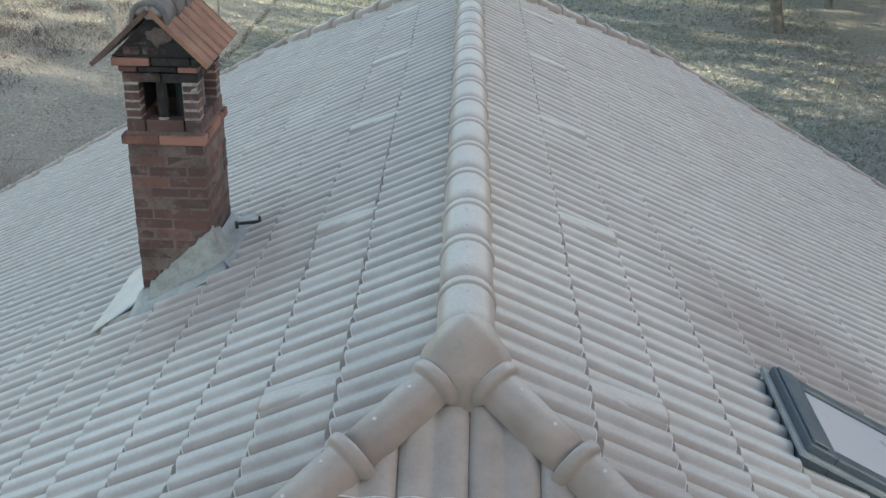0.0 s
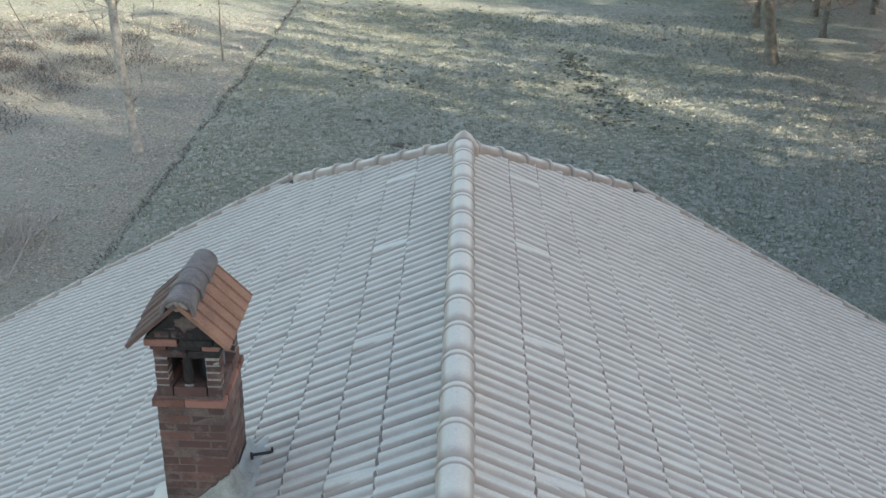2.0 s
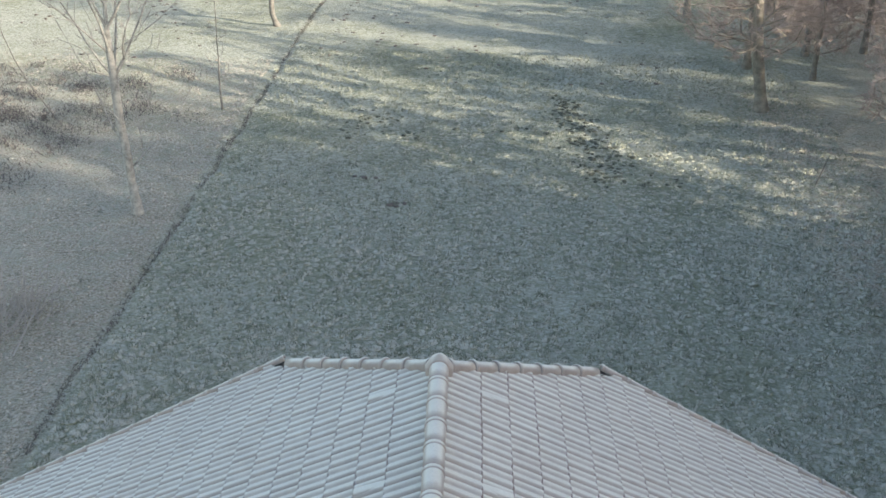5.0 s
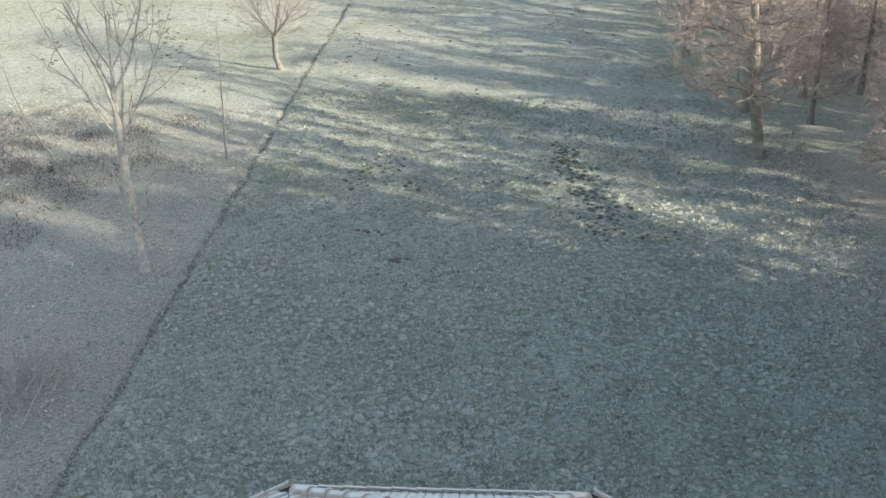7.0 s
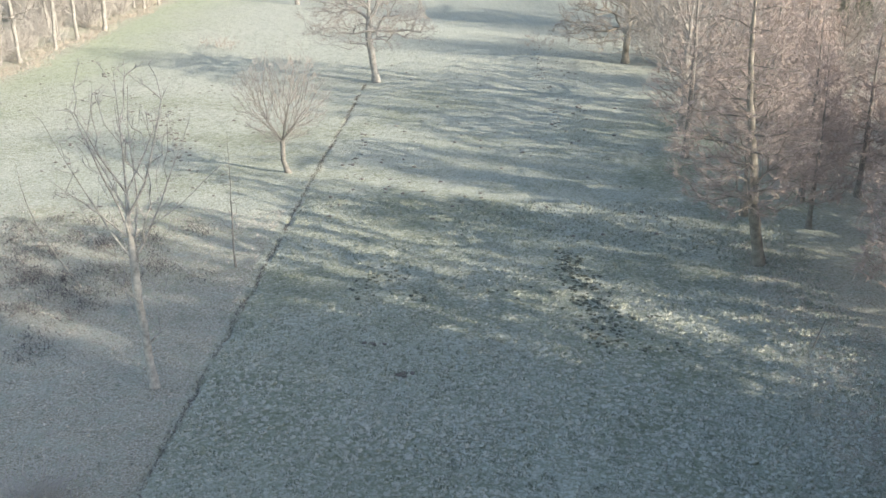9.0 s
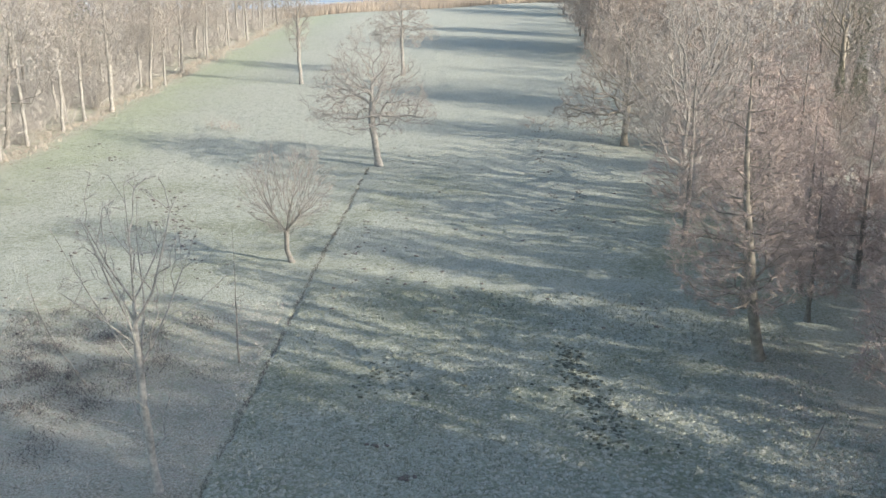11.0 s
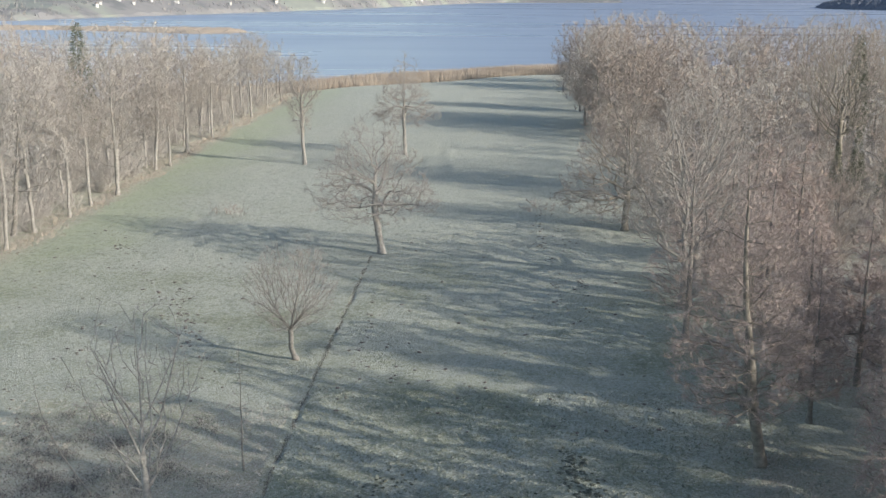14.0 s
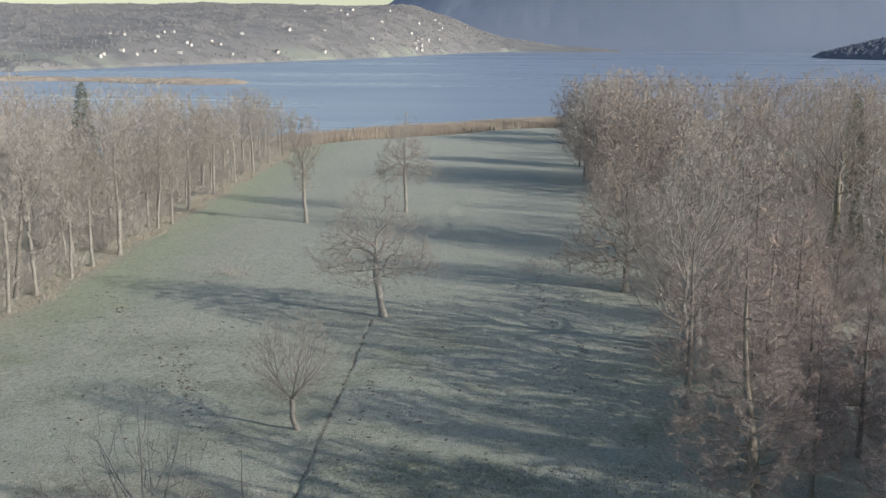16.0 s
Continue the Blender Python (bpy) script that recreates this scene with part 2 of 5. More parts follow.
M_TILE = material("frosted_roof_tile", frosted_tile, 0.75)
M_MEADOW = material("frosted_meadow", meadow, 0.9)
M_TUSSOCK = material("frosted_tussock", tussock, 0.9)
M_WATER = material("lake_water", lake_water, 0.2)
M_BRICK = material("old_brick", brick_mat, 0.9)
M_HILL = material("hillside_woods", hill_forest, 0.95)
# Mountain's haze and shade are mixed into its blue.
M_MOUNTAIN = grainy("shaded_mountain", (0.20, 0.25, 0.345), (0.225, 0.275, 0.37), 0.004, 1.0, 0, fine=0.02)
# Dark blue that carries the headland's shade and haze in its colour.
M_HEADLAND = grainy("far_evergreens", (0.105, 0.122, 0.155), (0.16, 0.18, 0.22), 0.06, 1.0, 0, fine=0.3)
M_MORTAR = grainy("mortar", (0.075, 0.056, 0.051), (0.25, 0.195, 0.17), 5, 0.95, 0.5, 0.004)
M_BANDBRICK = grainy("orange_brick", (0.15, 0.075, 0.06), (0.36, 0.18, 0.14), 9, 0.9, 0.4, 0.004, random_by=0.5)
M_SLURRY = grainy("pale_mortar", (0.20, 0.185, 0.172), (0.46, 0.435, 0.41), 30, 0.95, 0.6, 0.006)
M_SOOT = grainy("sooty_masonry", (0.012, 0.012, 0.013), (0.05, 0.045, 0.042), 20, 0.9, 0.4, 0.004)
M_ORANGE = grainy("orange_clay", (0.20, 0.115, 0.085), (0.46, 0.25, 0.165), 6, 0.75, 0.25, 0.004)
M_DARKCLAY = grainy("dark_clay", (0.085, 0.055, 0.048), (0.20, 0.125, 0.10), 9, 0.8, 0.3, 0.004)
M_GREYCLAY = grainy("weathered_clay", (0.10, 0.088, 0.084), (0.27, 0.25, 0.245), 11, 0.6, 0.25, 0.004)
M_RIME = grainy("rimed_edge", (0.55, 0.555, 0.52), (0.78, 0.78, 0.74), 30, 0.8, 0.2, 0.002)
# Darker tile colour for the strip where the upper tile's lap throws shade.
M_LAPSHADE = grainy("bare_roof_tile", (0.20, 0.165, 0.148), (0.33, 0.285, 0.262), 9, 0.8, 0.2, 0.003)
M_LEAD = grainy("weathered_lead", (0.30, 0.33, 0.32), (0.52, 0.56, 0.54), 7, 0.55, 0.3, 0.006, 0.25)
M_HAUNCH = grainy("mossy_mortar", (0.25, 0.265, 0.235), (0.46, 0.485, 0.455), 13, 0.95, 0.8, 0.01)
M_ZINC = grainy("pale_zinc", (0.55, 0.60, 0.62), (0.72, 0.77, 0.78), 6, 0.5, 0.15, 0.003, 0.2)
M_STEEL = grainy("slate_grey_cladding", (0.11, 0.145, 0.16), (0.175, 0.21, 0.225), 12, 0.45, 0.1, 0.002, 0.3)
M_BLACK = grainy("black_iron", (0.015, 0.014, 0.014), (0.04, 0.035, 0.03), 30, 0.6, 0.2, 0.002)
M_SCREW = grainy("screw_head", (0.6, 0.61, 0.6), (0.75, 0.76, 0.75), 40, 0.5, 0.0)
M_WALL = grainy("rendered_wall", (0.55, 0.52, 0.46), (0.68, 0.65, 0.58), 3, 0.9, 0.2, 0.004)
M_WOOD = grainy("brown_board", (0.16, 0.10, 0.065), (0.26, 0.17, 0.11), 6, 0.8, 0.3, 0.004)
M_DECK = grainy("roof_underlay", (0.05, 0.045, 0.045), (0.09, 0.08, 0.075), 5, 0.9, 0.0)
M_BARK = grainy("grey_bark", (0.13, 0.12, 0.108), (0.32, 0.305, 0.275), 5, 0.9, 0.6, 0.02, fine=25)
M_PALEBARK = grainy("pale_bark", (0.17, 0.16, 0.145), (0.46, 0.44, 0.40), 4, 0.85, 0.5, 0.02, fine=20)
M_BIRCH = grainy("silvery_bark", (0.18, 0.172, 0.158), (0.48, 0.46, 0.42), 4, 0.85, 0.4, 0.015, fine=20)
M_WHITEBARK = grainy("white_birch_bark", (0.21, 0.196, 0.172), (0.66, 0.63, 0.565), 5, 0.8, 0.4, 0.015, fine=22)
M_MOSSBARK = grainy("mossy_bark", (0.135, 0.122, 0.10), (0.38, 0.35, 0.295), 3, 0.95, 0.7, 0.03, fine=20)
M_TWIG = grainy("fawn_twigs", (0.275, 0.25, 0.228), (0.50, 0.46, 0.415), 0.6, 0.85, 0.0, fine=6)
M_PINKTWIG = grainy("reddish_twigs", (0.34, 0.275, 0.245), (0.57, 0.475, 0.425), 0.6, 0.85, 0.0, fine=6)
M_GREYTWIG = grainy("grey_twigs", (0.33, 0.31, 0.285), (0.56, 0.53, 0.49), 0.6, 0.85, 0.0, fine=6)
M_DARKTWIG = grainy("brown_twigs", (0.28, 0.238, 0.21), (0.48, 0.415, 0.365), 0.6, 0.85, 0.0, fine=6)
M_NEEDLE = grainy("dark_needles", (0.085, 0.10, 0.065), (0.18, 0.195, 0.135), 0.8, 0.9, 0.0, fine=8)
M_REED = grainy("dry_reed", (0.33, 0.275, 0.22), (0.52, 0.45, 0.37), 0.15, 0.9, 0.0, fine=3)
M_FLAKE = grainy("fallen_leaf", (0.20, 0.16, 0.125), (0.84, 0.79, 0.71), 7, 0.9, 0.0, fine=30)
M_STRAW = grainy("dead_grass", (0.34, 0.295, 0.245), (0.58, 0.52, 0.45), 0.5, 0.9, 0.0, fine=5)
M_BLADE = grainy("frosted_blades", (0.16, 0.185, 0.13), (0.50, 0.525, 0.45), 2.2, 0.85, 0.0, fine=18)
M_TURF = grainy("rooted_turf", (0.04, 0.045, 0.036), (0.20, 0.21, 0.16), 5, 0.95, 0.6, 0.03, fine=25)
M_SOIL = grainy("ditch_soil", (0.10, 0.088, 0.08), (0.25, 0.22, 0.195), 4, 0.95, 0.6, 0.03, fine=25)
M_LEAF = grainy("dead_leaves", (0.10, 0.09, 0.088), (0.20, 0.178, 0.17), 3, 0.9, 0.0)
# Grey of the far twigs includes the haze before them.
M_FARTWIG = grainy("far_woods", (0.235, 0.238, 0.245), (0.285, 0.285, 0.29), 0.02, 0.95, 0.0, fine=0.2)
M_HOUSEWHITE = grainy("white_walls", (0.60, 0.60, 0.59), (0.75, 0.75, 0.74), 0.3, 0.9, 0.0)
M_HOUSEROOF = grainy("far_roofs", (0.22, 0.20, 0.20), (0.36, 0.32, 0.31), 0.3, 0.9, 0.0)


def glassy(b, add, link):
    # Near-white base colour stands in for the reflected sky.
    b.inputs["Base Color"].default_value = (0.78, 0.81, 0.83, 1)
    n = noise_tex(add, link, 5, 4)
    link(ramp(add, link, n, (0.3, (0.25, 0.25, 0.25)), (0.7, (0.5, 0.5, 0.5))), b.inputs["Roughness"])
    b.inputs["Coat Weight"].default_value = 1.0


M_GLASS = material("frosty_pane", glassy, 0.2)


# ---- mesh helpers ----
def part(name, bm, mat, parent=None, label="", smooth=False):
    """Links a bmesh as one mesh object, under a parent where one is given."""
    me = bpy.data.meshes.new(name)
    if smooth:
        for f in bm.faces:
            f.smooth = True
    bm.to_mesh(me)
    bm.free()
    me.materials.append(mat)
    ob = new(name, me)
    ob.parent = parent
    return tagged(ob, label)


def tri_mesh(name, v, t, mat, smooth=False):
    """A mesh of triangles from arrays."""
    v, t = np.asarray(v, np.float32), np.asarray(t, np.int32)
    me = bpy.data.meshes.new(name)
    me.vertices.add(len(v))
    me.vertices.foreach_set("co", v.ravel())
    me.loops.add(t.size)
    me.loops.foreach_set("vertex_index", t.ravel())
    me.polygons.add(len(t))
    me.polygons.foreach_set("loop_start", np.arange(0, t.size, 3, dtype=np.int32))
    me.polygons.foreach_set("use_smooth", np.full(len(t), smooth))
    me.materials.append(mat)
    me.update(calc_edges=True)
    return me


def grid_mesh(name, px, py, pz, mat, smooth=True):
    """A sheet over 2-D arrays of coordinates."""
    n, m = px.shape
    i = np.arange(n * m).reshape(n, m)
    a, b, c, d = (q.ravel() for q in (i[:-1, :-1], i[1:, :-1], i[1:, 1:], i[:-1, 1:]))
    t = np.concatenate([np.stack([a, b, c], 1), np.stack([a, c, d], 1)])
    return tri_mesh(name, np.stack([px.ravel(), py.ravel(), pz.ravel()], 1), t, mat, smooth)


def box(bm, lo, hi, bevel=0.0):
    """A box between two corners, with worn edges."""
    r = bmesh.ops.create_cube(bm, size=1)
    for v in r["verts"]:
        v.co = [l + (c + 0.5) * (h - l) for c, l, h in zip(v.co, lo, hi)]
    if bevel:
        edges = list({e for v in r["verts"] for e in v.link_edges})
        bmesh.ops.bevel(bm, geom=edges, offset=bevel, segments=1, affect="EDGES")
    return r


def smooth_noise(x, y, seed):
    """Cheap value noise on arrays, period-free, -1 to 1."""
    xi, yi = np.floor(x).astype(np.int64), np.floor(y).astype(np.int64)
    fx, fy = x - xi, y - yi
    fx, fy = fx * fx * (3 - 2 * fx), fy * fy * (3 - 2 * fy)

    def h(a, b):
        k = (a * 374761393 + b * 668265263 + seed * 69069) & 0xFFFFFFFF
        k = ((k ^ (k >> 13)) * 1274126177) & 0xFFFFFFFF
        return ((k ^ (k >> 16)) & 0xFFFF) / 32767.5 - 1

    return (h(xi, yi) * (1 - fx) + h(xi + 1, yi) * fx) * (1 - fy) + (h(xi, yi + 1) * (1 - fx) + h(xi + 1, yi + 1) * fx) * fy


# ---- ground, lake, distance ----
def ditch_x(y):
    return -11.42 + 0.0125 * y + 0.05 * np.sin(y * 0.9) + 0.03 * np.sin(y * 2.3 + 1)


def shore_y(x):
    """Where the meadow meets the lake."""
    return 338 + 0.75 * np.clip(x, -120, 90) - 25 * np.exp(-((x + 60) / 25) ** 2) + 3 * np.sin(x * 0.11)


def ground_z(x, y):
    near = np.clip((66 - y) / 14, 0, 1) * np.clip((y - 12) / 4, 0, 1) * np.clip((21 - np.abs(x + 1)) / 3, 0, 1)
    cushions = 1 - np.abs(smooth_noise(x * 1.9 + 0.4 * smooth_noise(y * 1.1, x * 0.9, 12), y * 1.9, 3)) - 0.6 * np.abs(smooth_noise(x * 3.4, y * 3.4, 13))
    z = 0.07 * near * (cushions - 0.4) * (0.75 + 0.5 * smooth_noise(x * 0.35, y * 0.35, 16)) + 0.06 * smooth_noise(x * 0.7, y * 0.7, 4) + 0.15 * smooth_noise(x * 0.06, y * 0.06, 5)
    across = np.abs(x - ditch_x(y))
    open_len = np.clip((y - 18) / 4, 0, 1) * np.clip((102 - y) / 3, 0, 1)
    z = z - np.interp(y, [18, 27, 40, 62, 78, 101], [0.03, 0.08, 0.13, 0.11, 0.10, 0.09]) * (0.55 + 0.8 * smooth_noise(y * 0.7, y * 0, 6)) * np.exp(-(across / 0.15) ** 2) * open_len
    fall = np.clip((y - shore_y(x) + 14) / 16, 0, 1)
    return z - 2.2 * fall * fall * (3 - 2 * fall)


gx = np.concatenate([np.linspace(-2600, -120, 26), np.linspace(-110, -48, 26), np.linspace(-46, -24.2, 56), np.linspace(-24, -12.1, 44), np.linspace(-11.9, -9.6, 24), np.linspace(-9.35, 20, 110), np.linspace(20.4, 24, 10), np.linspace(26, 110, 34), np.linspace(120, 2600, 26)])
gy = np.concatenate([np.linspace(-2600, -30, 16), np.linspace(-20, 12, 14), np.linspace(14, 62, 190), np.linspace(62.3, 70, 24), np.linspace(70.5, 130, 70), np.linspace(132, 300, 50), np.linspace(304, 400, 34), np.linspace(440, 4700, 12)])
GX, GY = np.meshgrid(gx, gy, indexing="ij")
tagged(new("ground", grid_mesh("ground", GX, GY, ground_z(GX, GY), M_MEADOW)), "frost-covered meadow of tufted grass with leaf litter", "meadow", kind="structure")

lx, ly = np.meshgrid(np.linspace(-2600, 2600, 30), np.linspace(250, 4750, 40), indexing="ij")
tagged(new("water", grid_mesh("water", lx, ly, lx * 0 - 0.75, M_WATER)), "pale blue calm lake under a hazy sky", "lake", kind="structure")


def hill(name, xs, ys, height, mat, label):
    """A wooded rise on the far shore; height(x, y) gives its relief."""
    hx, hy = np.meshgrid(xs, ys, indexing="ij")
    ob = new(name, grid_mesh(name, hx, hy, height(hx, hy), mat, False))
    return tagged(ob, label, "hill", kind="structure")


def shore_line(x):
    """The far western shore, which runs away from the camera."""
    return np.interp(x, [-1600, -800, -420, -200, -10, 90, 460], [700, 840, 960, 1850, 3050, 3350, 3560])


def west_hill(x, y):
    inland = np.clip(y - shore_line(x), 0, 4000)
    crest = 22 + 0.0335 * y + 9 * smooth_noise(x / 230, y / 300, 8)
    rise = crest * (1 - np.exp(-inland / 620)) * np.clip((380 - x) / 620, 0.10, 1)
    wooded = np.clip(0.35 + 1.3 * smooth_noise(x / 90, y / 120, 10), 0.0, 1)
    canopy = (3.5 * smooth_noise(x / 11, y / 11, 9) + 5) * np.clip(inland / 30, 0, 1) * wooded
    return rise + canopy + 0.6 - 3.5 * (inland <= 0.01)


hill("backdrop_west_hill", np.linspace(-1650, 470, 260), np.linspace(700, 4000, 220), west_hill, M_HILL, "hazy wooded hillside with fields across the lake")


def mountain(x, y):
    up = np.clip((x + 620) / 1600, 0, 1)
    deep = np.clip((y - 4050 + 0.16 * x) / 600, 0, 1)
    return (90 + 900 * up ** 1.1) * deep ** 1.7 + 10 * smooth_noise(x / 160, y / 160, 14) * deep + 3 * smooth_noise(x / 35, y / 35, 15) * deep - 3 + 3 * np.clip(deep * 40, 0, 1)


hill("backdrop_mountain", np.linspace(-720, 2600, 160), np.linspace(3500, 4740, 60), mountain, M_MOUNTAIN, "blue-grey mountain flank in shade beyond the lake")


def east_point(x, y):
    r = np.clip((x - 690 - 0.25 * np.abs(y - 2200)) / 130, 0, 1)
    return 34 * r * (1 - 0.4 * np.clip((y - 2300) / 300, 0, 1)) + (5 + 3.5 * smooth_noise(x / 9, y / 13, 17) + 2 * smooth_noise(x / 3.5, y / 5, 18)) * np.clip(r * 8, 0, 1) - 3 * (r <= 0)


hill("backdrop_east_point", np.linspace(660, 1150, 150), np.linspace(1950, 2450, 90), east_point, M_HEADLAND, "dark wooded headland reaching into the lake")


def west_bar(x, y):
    mid = 735 + 22 * np.sin(x / 70)
    r = np.clip(1 - np.abs(y - mid) / (30 + 12 * np.sin(x / 37)), 0, 1) * np.clip((-150 - x) / 60, 0, 1)
    return -2 + np.clip(r * 6, 0, 1) * (3.0 + 1.0 * smooth_noise(x / 4, y / 4, 21))


hill("backdrop_reed_bar", np.linspace(-620, -140, 160), np.linspace(660, 800, 50), west_bar, M_REED, "low bar of brown reeds in the lake")


def sun_block_hill(x, y):
    """A wooded rise south-east of the house, unseen and added to block the low sun."""
    su, uu = 0.904 * x - 0.427 * y, 0.427 * x + 0.904 * y
    body = np.exp(-((su - 104) / 40) ** 2) * 51.8
    end = np.clip((54 - uu) / 30, 0, 1)
    return body * end * end * (3 - 2 * end) * np.clip((uu + 150) / 60, 0, 1) + 1.6 * smooth_noise(x / 5, y / 5, 26) * np.clip(body / 10, 0, 1) * np.clip(end * 4, 0, 1) - 0.6


hill("backdrop_south_hill", np.linspace(10, 200, 95), np.linspace(-230, 30, 115), sun_block_hill, M_HILL, "unseen wooded rise added to keep the sun off the house")

# trees and houses on the far hillside
hrng = np.random.default_rng(31)
hx, hy = hrng.uniform(-1500, 120, 60000), hrng.uniform(760, 3900, 60000)
inside = (hy > shore_line(hx) + 6) & (np.abs(hx) < 0.5 * hy + 60) & (smooth_noise(hx / 90, hy / 120, 10) > -0.80 + 0.45 * (hy < shore_line(hx) + 180))
hx, hy = hx[inside][:24000], hy[inside][:24000]
hz = west_hill(hx, hy)
spikes = []
for k in range(5):
    tall = hrng.uniform(2.2, 5.2, len(hx))
    spikes.append(np.stack([hx + hrng.normal(0, 2.5, len(hx)), hy + hrng.normal(0, 2, len(hx)), hz - 1, hrng.normal(0, 1.2, len(hx)), hrng.normal(0, 0.5, len(hx)), tall, hrng.uniform(0.6, 1.5, len(hx))], 1))
far_spikes = np.concatenate(spikes)


def far_house(seed, x, y):
    """A small gabled house across the water."""
    r = random.Random(seed)
    root = tagged(new("lakeside_house"), "small white gabled house across the lake", "house", "village across the lake")
    w, d, h, p = r.uniform(4.6, 9), r.uniform(4, 6.5), r.uniform(2.2, 3.6), r.uniform(1.5, 2.6)
    bm = bmesh.new()
    box(bm, (-w / 2, -d / 2, -6), (w / 2, d / 2, h), 0.1)
    part("wall", bm, M_HOUSEWHITE, root)
    bm = bmesh.new()
    f = bm.faces.new([bm.verts.new(c) for c in ((-w / 2 - 0.6, -d / 2 - 0.6, h - 0.2), (-w / 2 - 0.6, d / 2 + 0.6, h - 0.2), (-w / 2 - 0.6, 0, h + p))])
    ext = bmesh.ops.extrude_face_region(bm, geom=[f])
    for v in ext["geom"]:
        if isinstance(v, bmesh.types.BMVert):
            v.co.x = w / 2 + 0.6
    bmesh.ops.recalc_face_normals(bm, faces=bm.faces)
    part("roof", bm, M_HOUSEROOF, root)
    k = 0.62 if y < 1500 else 1.0
    root.matrix_basis = pose(x, y, float(west_hill(np.array([x]), np.array([y]))[0]) + 1.2, 0, 0, r.uniform(0, 180)) @ Matrix.Diagonal((k, k, k, 1))


vr = random.Random(77)
placed = 0
while placed < 48:
    bearing = vr.choice((vr.uniform(-0.19, -0.01), vr.uniform(-0.13, -0.03), vr.uniform(-0.13, -0.01), vr.uniform(-0.36, -0.2)))
    d = vr.uniform(0, 1) ** 1.6 * (900 if bearing > -0.2 else 250)
    y = next((q for q in range(900, 3900, 20) if q > float(shore_line(np.array(bearing * q)))), 3900) + 25 + d
    if y < 3950:
        far_house(vr.random(), bearing * y, y)
        placed += 1


# ---- the house ----
XR, ZR = 0.03, 10.58                       # ridge axis and the deck's height there
Y_NEAR, Y_FAR = 3.33, 10.60                # where the ridge ends and the hips begin
PITCH = 0.55
HIP_X, HIP_Y = 2.13, 1.77                  # how far a hip runs out, across and along
REACH = 7.6                                # half the roof's width
TILE_W, TILE_L, COURSE, FIRST = 0.246, 0.43, 0.376, 0.528
GABLE_NEAR, GABLE_FAR = Y_NEAR - HIP_Y - 0.08, Y_FAR + HIP_Y + 0.22

house = tagged(new("house"), "house with a frosted half-hipped tile roof", "house")


def profile_tile():
    """One interlocking tile: two broad rolls with a shallow groove between them and a deep one at the joint, lower edge
    at d = 0, with a rimed lip and a head coloured darker for the lap's shade.
    """
    half = ((0.0, -0.010), (0.005, -0.004), (0.015, 0.009), (0.029, 0.020), (0.046, 0.0250), (0.064, 0.0250), (0.086, 0.019), (0.104, 0.0090), (0.115, 0.0025))
    pts = (*half, (0.123, 0.0005), *((0.246 - a, h) for a, h in reversed(half)))
    bm = bmesh.new()
    rows = []
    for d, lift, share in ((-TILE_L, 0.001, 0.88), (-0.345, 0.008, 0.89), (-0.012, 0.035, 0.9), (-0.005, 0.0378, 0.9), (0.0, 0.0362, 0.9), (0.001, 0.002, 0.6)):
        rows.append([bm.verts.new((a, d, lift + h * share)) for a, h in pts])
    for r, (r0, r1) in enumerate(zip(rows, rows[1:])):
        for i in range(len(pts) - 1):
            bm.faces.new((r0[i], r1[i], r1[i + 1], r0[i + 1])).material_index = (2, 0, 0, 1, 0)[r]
    for i in (0, len(pts) - 1):
        low = [bm.verts.new((pts[i][0], d, lift - 0.014)) for d, lift in ((-TILE_L, 0.006), (0.0, 0.028))]
        bm.faces.new((*(row[i] for row in rows[:5]), low[1], low[0]))
    bmesh.ops.recalc_face_normals(bm, faces=bm.faces)
    if sum(f.normal.z for f in bm.faces) < 0:
        bmesh.ops.reverse_faces(bm, faces=bm.faces)
    for f in bm.faces:
        f.smooth = True
    return bm


def vent_tile(mid):
    """The same tile with a smooth hood that rises out of the rolls towards the eaves."""
    bm = profile_tile()
    rows = []
    for d, w, h in ((-0.36, 0.12, 0.008), (-0.28, 0.13, 0.026), (-0.18, 0.145, 0.041), (-0.08, 0.155, 0.054), (-0.012, 0.16, 0.062), (0.004, 0.16, 0.058), (-0.006, 0.156, 0.024)):
        rows.append([bm.verts.new((mid + w * 0.5 * u, d, 0.016 + (h - 0.010) * (1 - abs(u) ** 7) + 0.004 * (1 - abs(u)))) for u in (-1, -0.93, -0.8, -0.5, 0, 0.5, 0.8, 0.93, 1)])
    for r0, r1 in zip(rows, rows[1:]):
        for i in range(8):
            bm.faces.new((r0[i], r1[i], r1[i + 1], r0[i + 1])).smooth = True
    return bm


def finish(name, bm, mat):
    me = bpy.data.meshes.new(name)
    bm.to_mesh(me)
    bm.free()
    me.materials.append(mat)
    return me


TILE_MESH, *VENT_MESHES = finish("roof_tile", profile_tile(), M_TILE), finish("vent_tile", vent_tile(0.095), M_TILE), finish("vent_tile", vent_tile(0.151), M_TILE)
for me in (TILE_MESH, *VENT_MESHES):
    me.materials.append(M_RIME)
    me.materials.append(M_LAPSHADE)
TOP_MESH = TILE_MESH.copy()
TOP_MESH.materials[2] = M_TILE
TILE_V = np.array([v.co[:] for v in TILE_MESH.vertices])
TILE_MESH.calc_loop_triangles()
TILE_T = np.array([t.vertices[:] for t in TILE_MESH.loop_triangles])
TILE_I = np.array([t.material_index for t in TILE_MESH.loop_triangles], np.int32)


def axes(origin, a, d):
    """A frame whose x runs along the courses, y down the slope and z out of the roof."""
    a, d = Vector(a).normalized(), Vector(d).normalized()
    n = a.cross(d)
    return Matrix.Translation(origin) @ Matrix((a, d, n)).transposed().to_4x4()


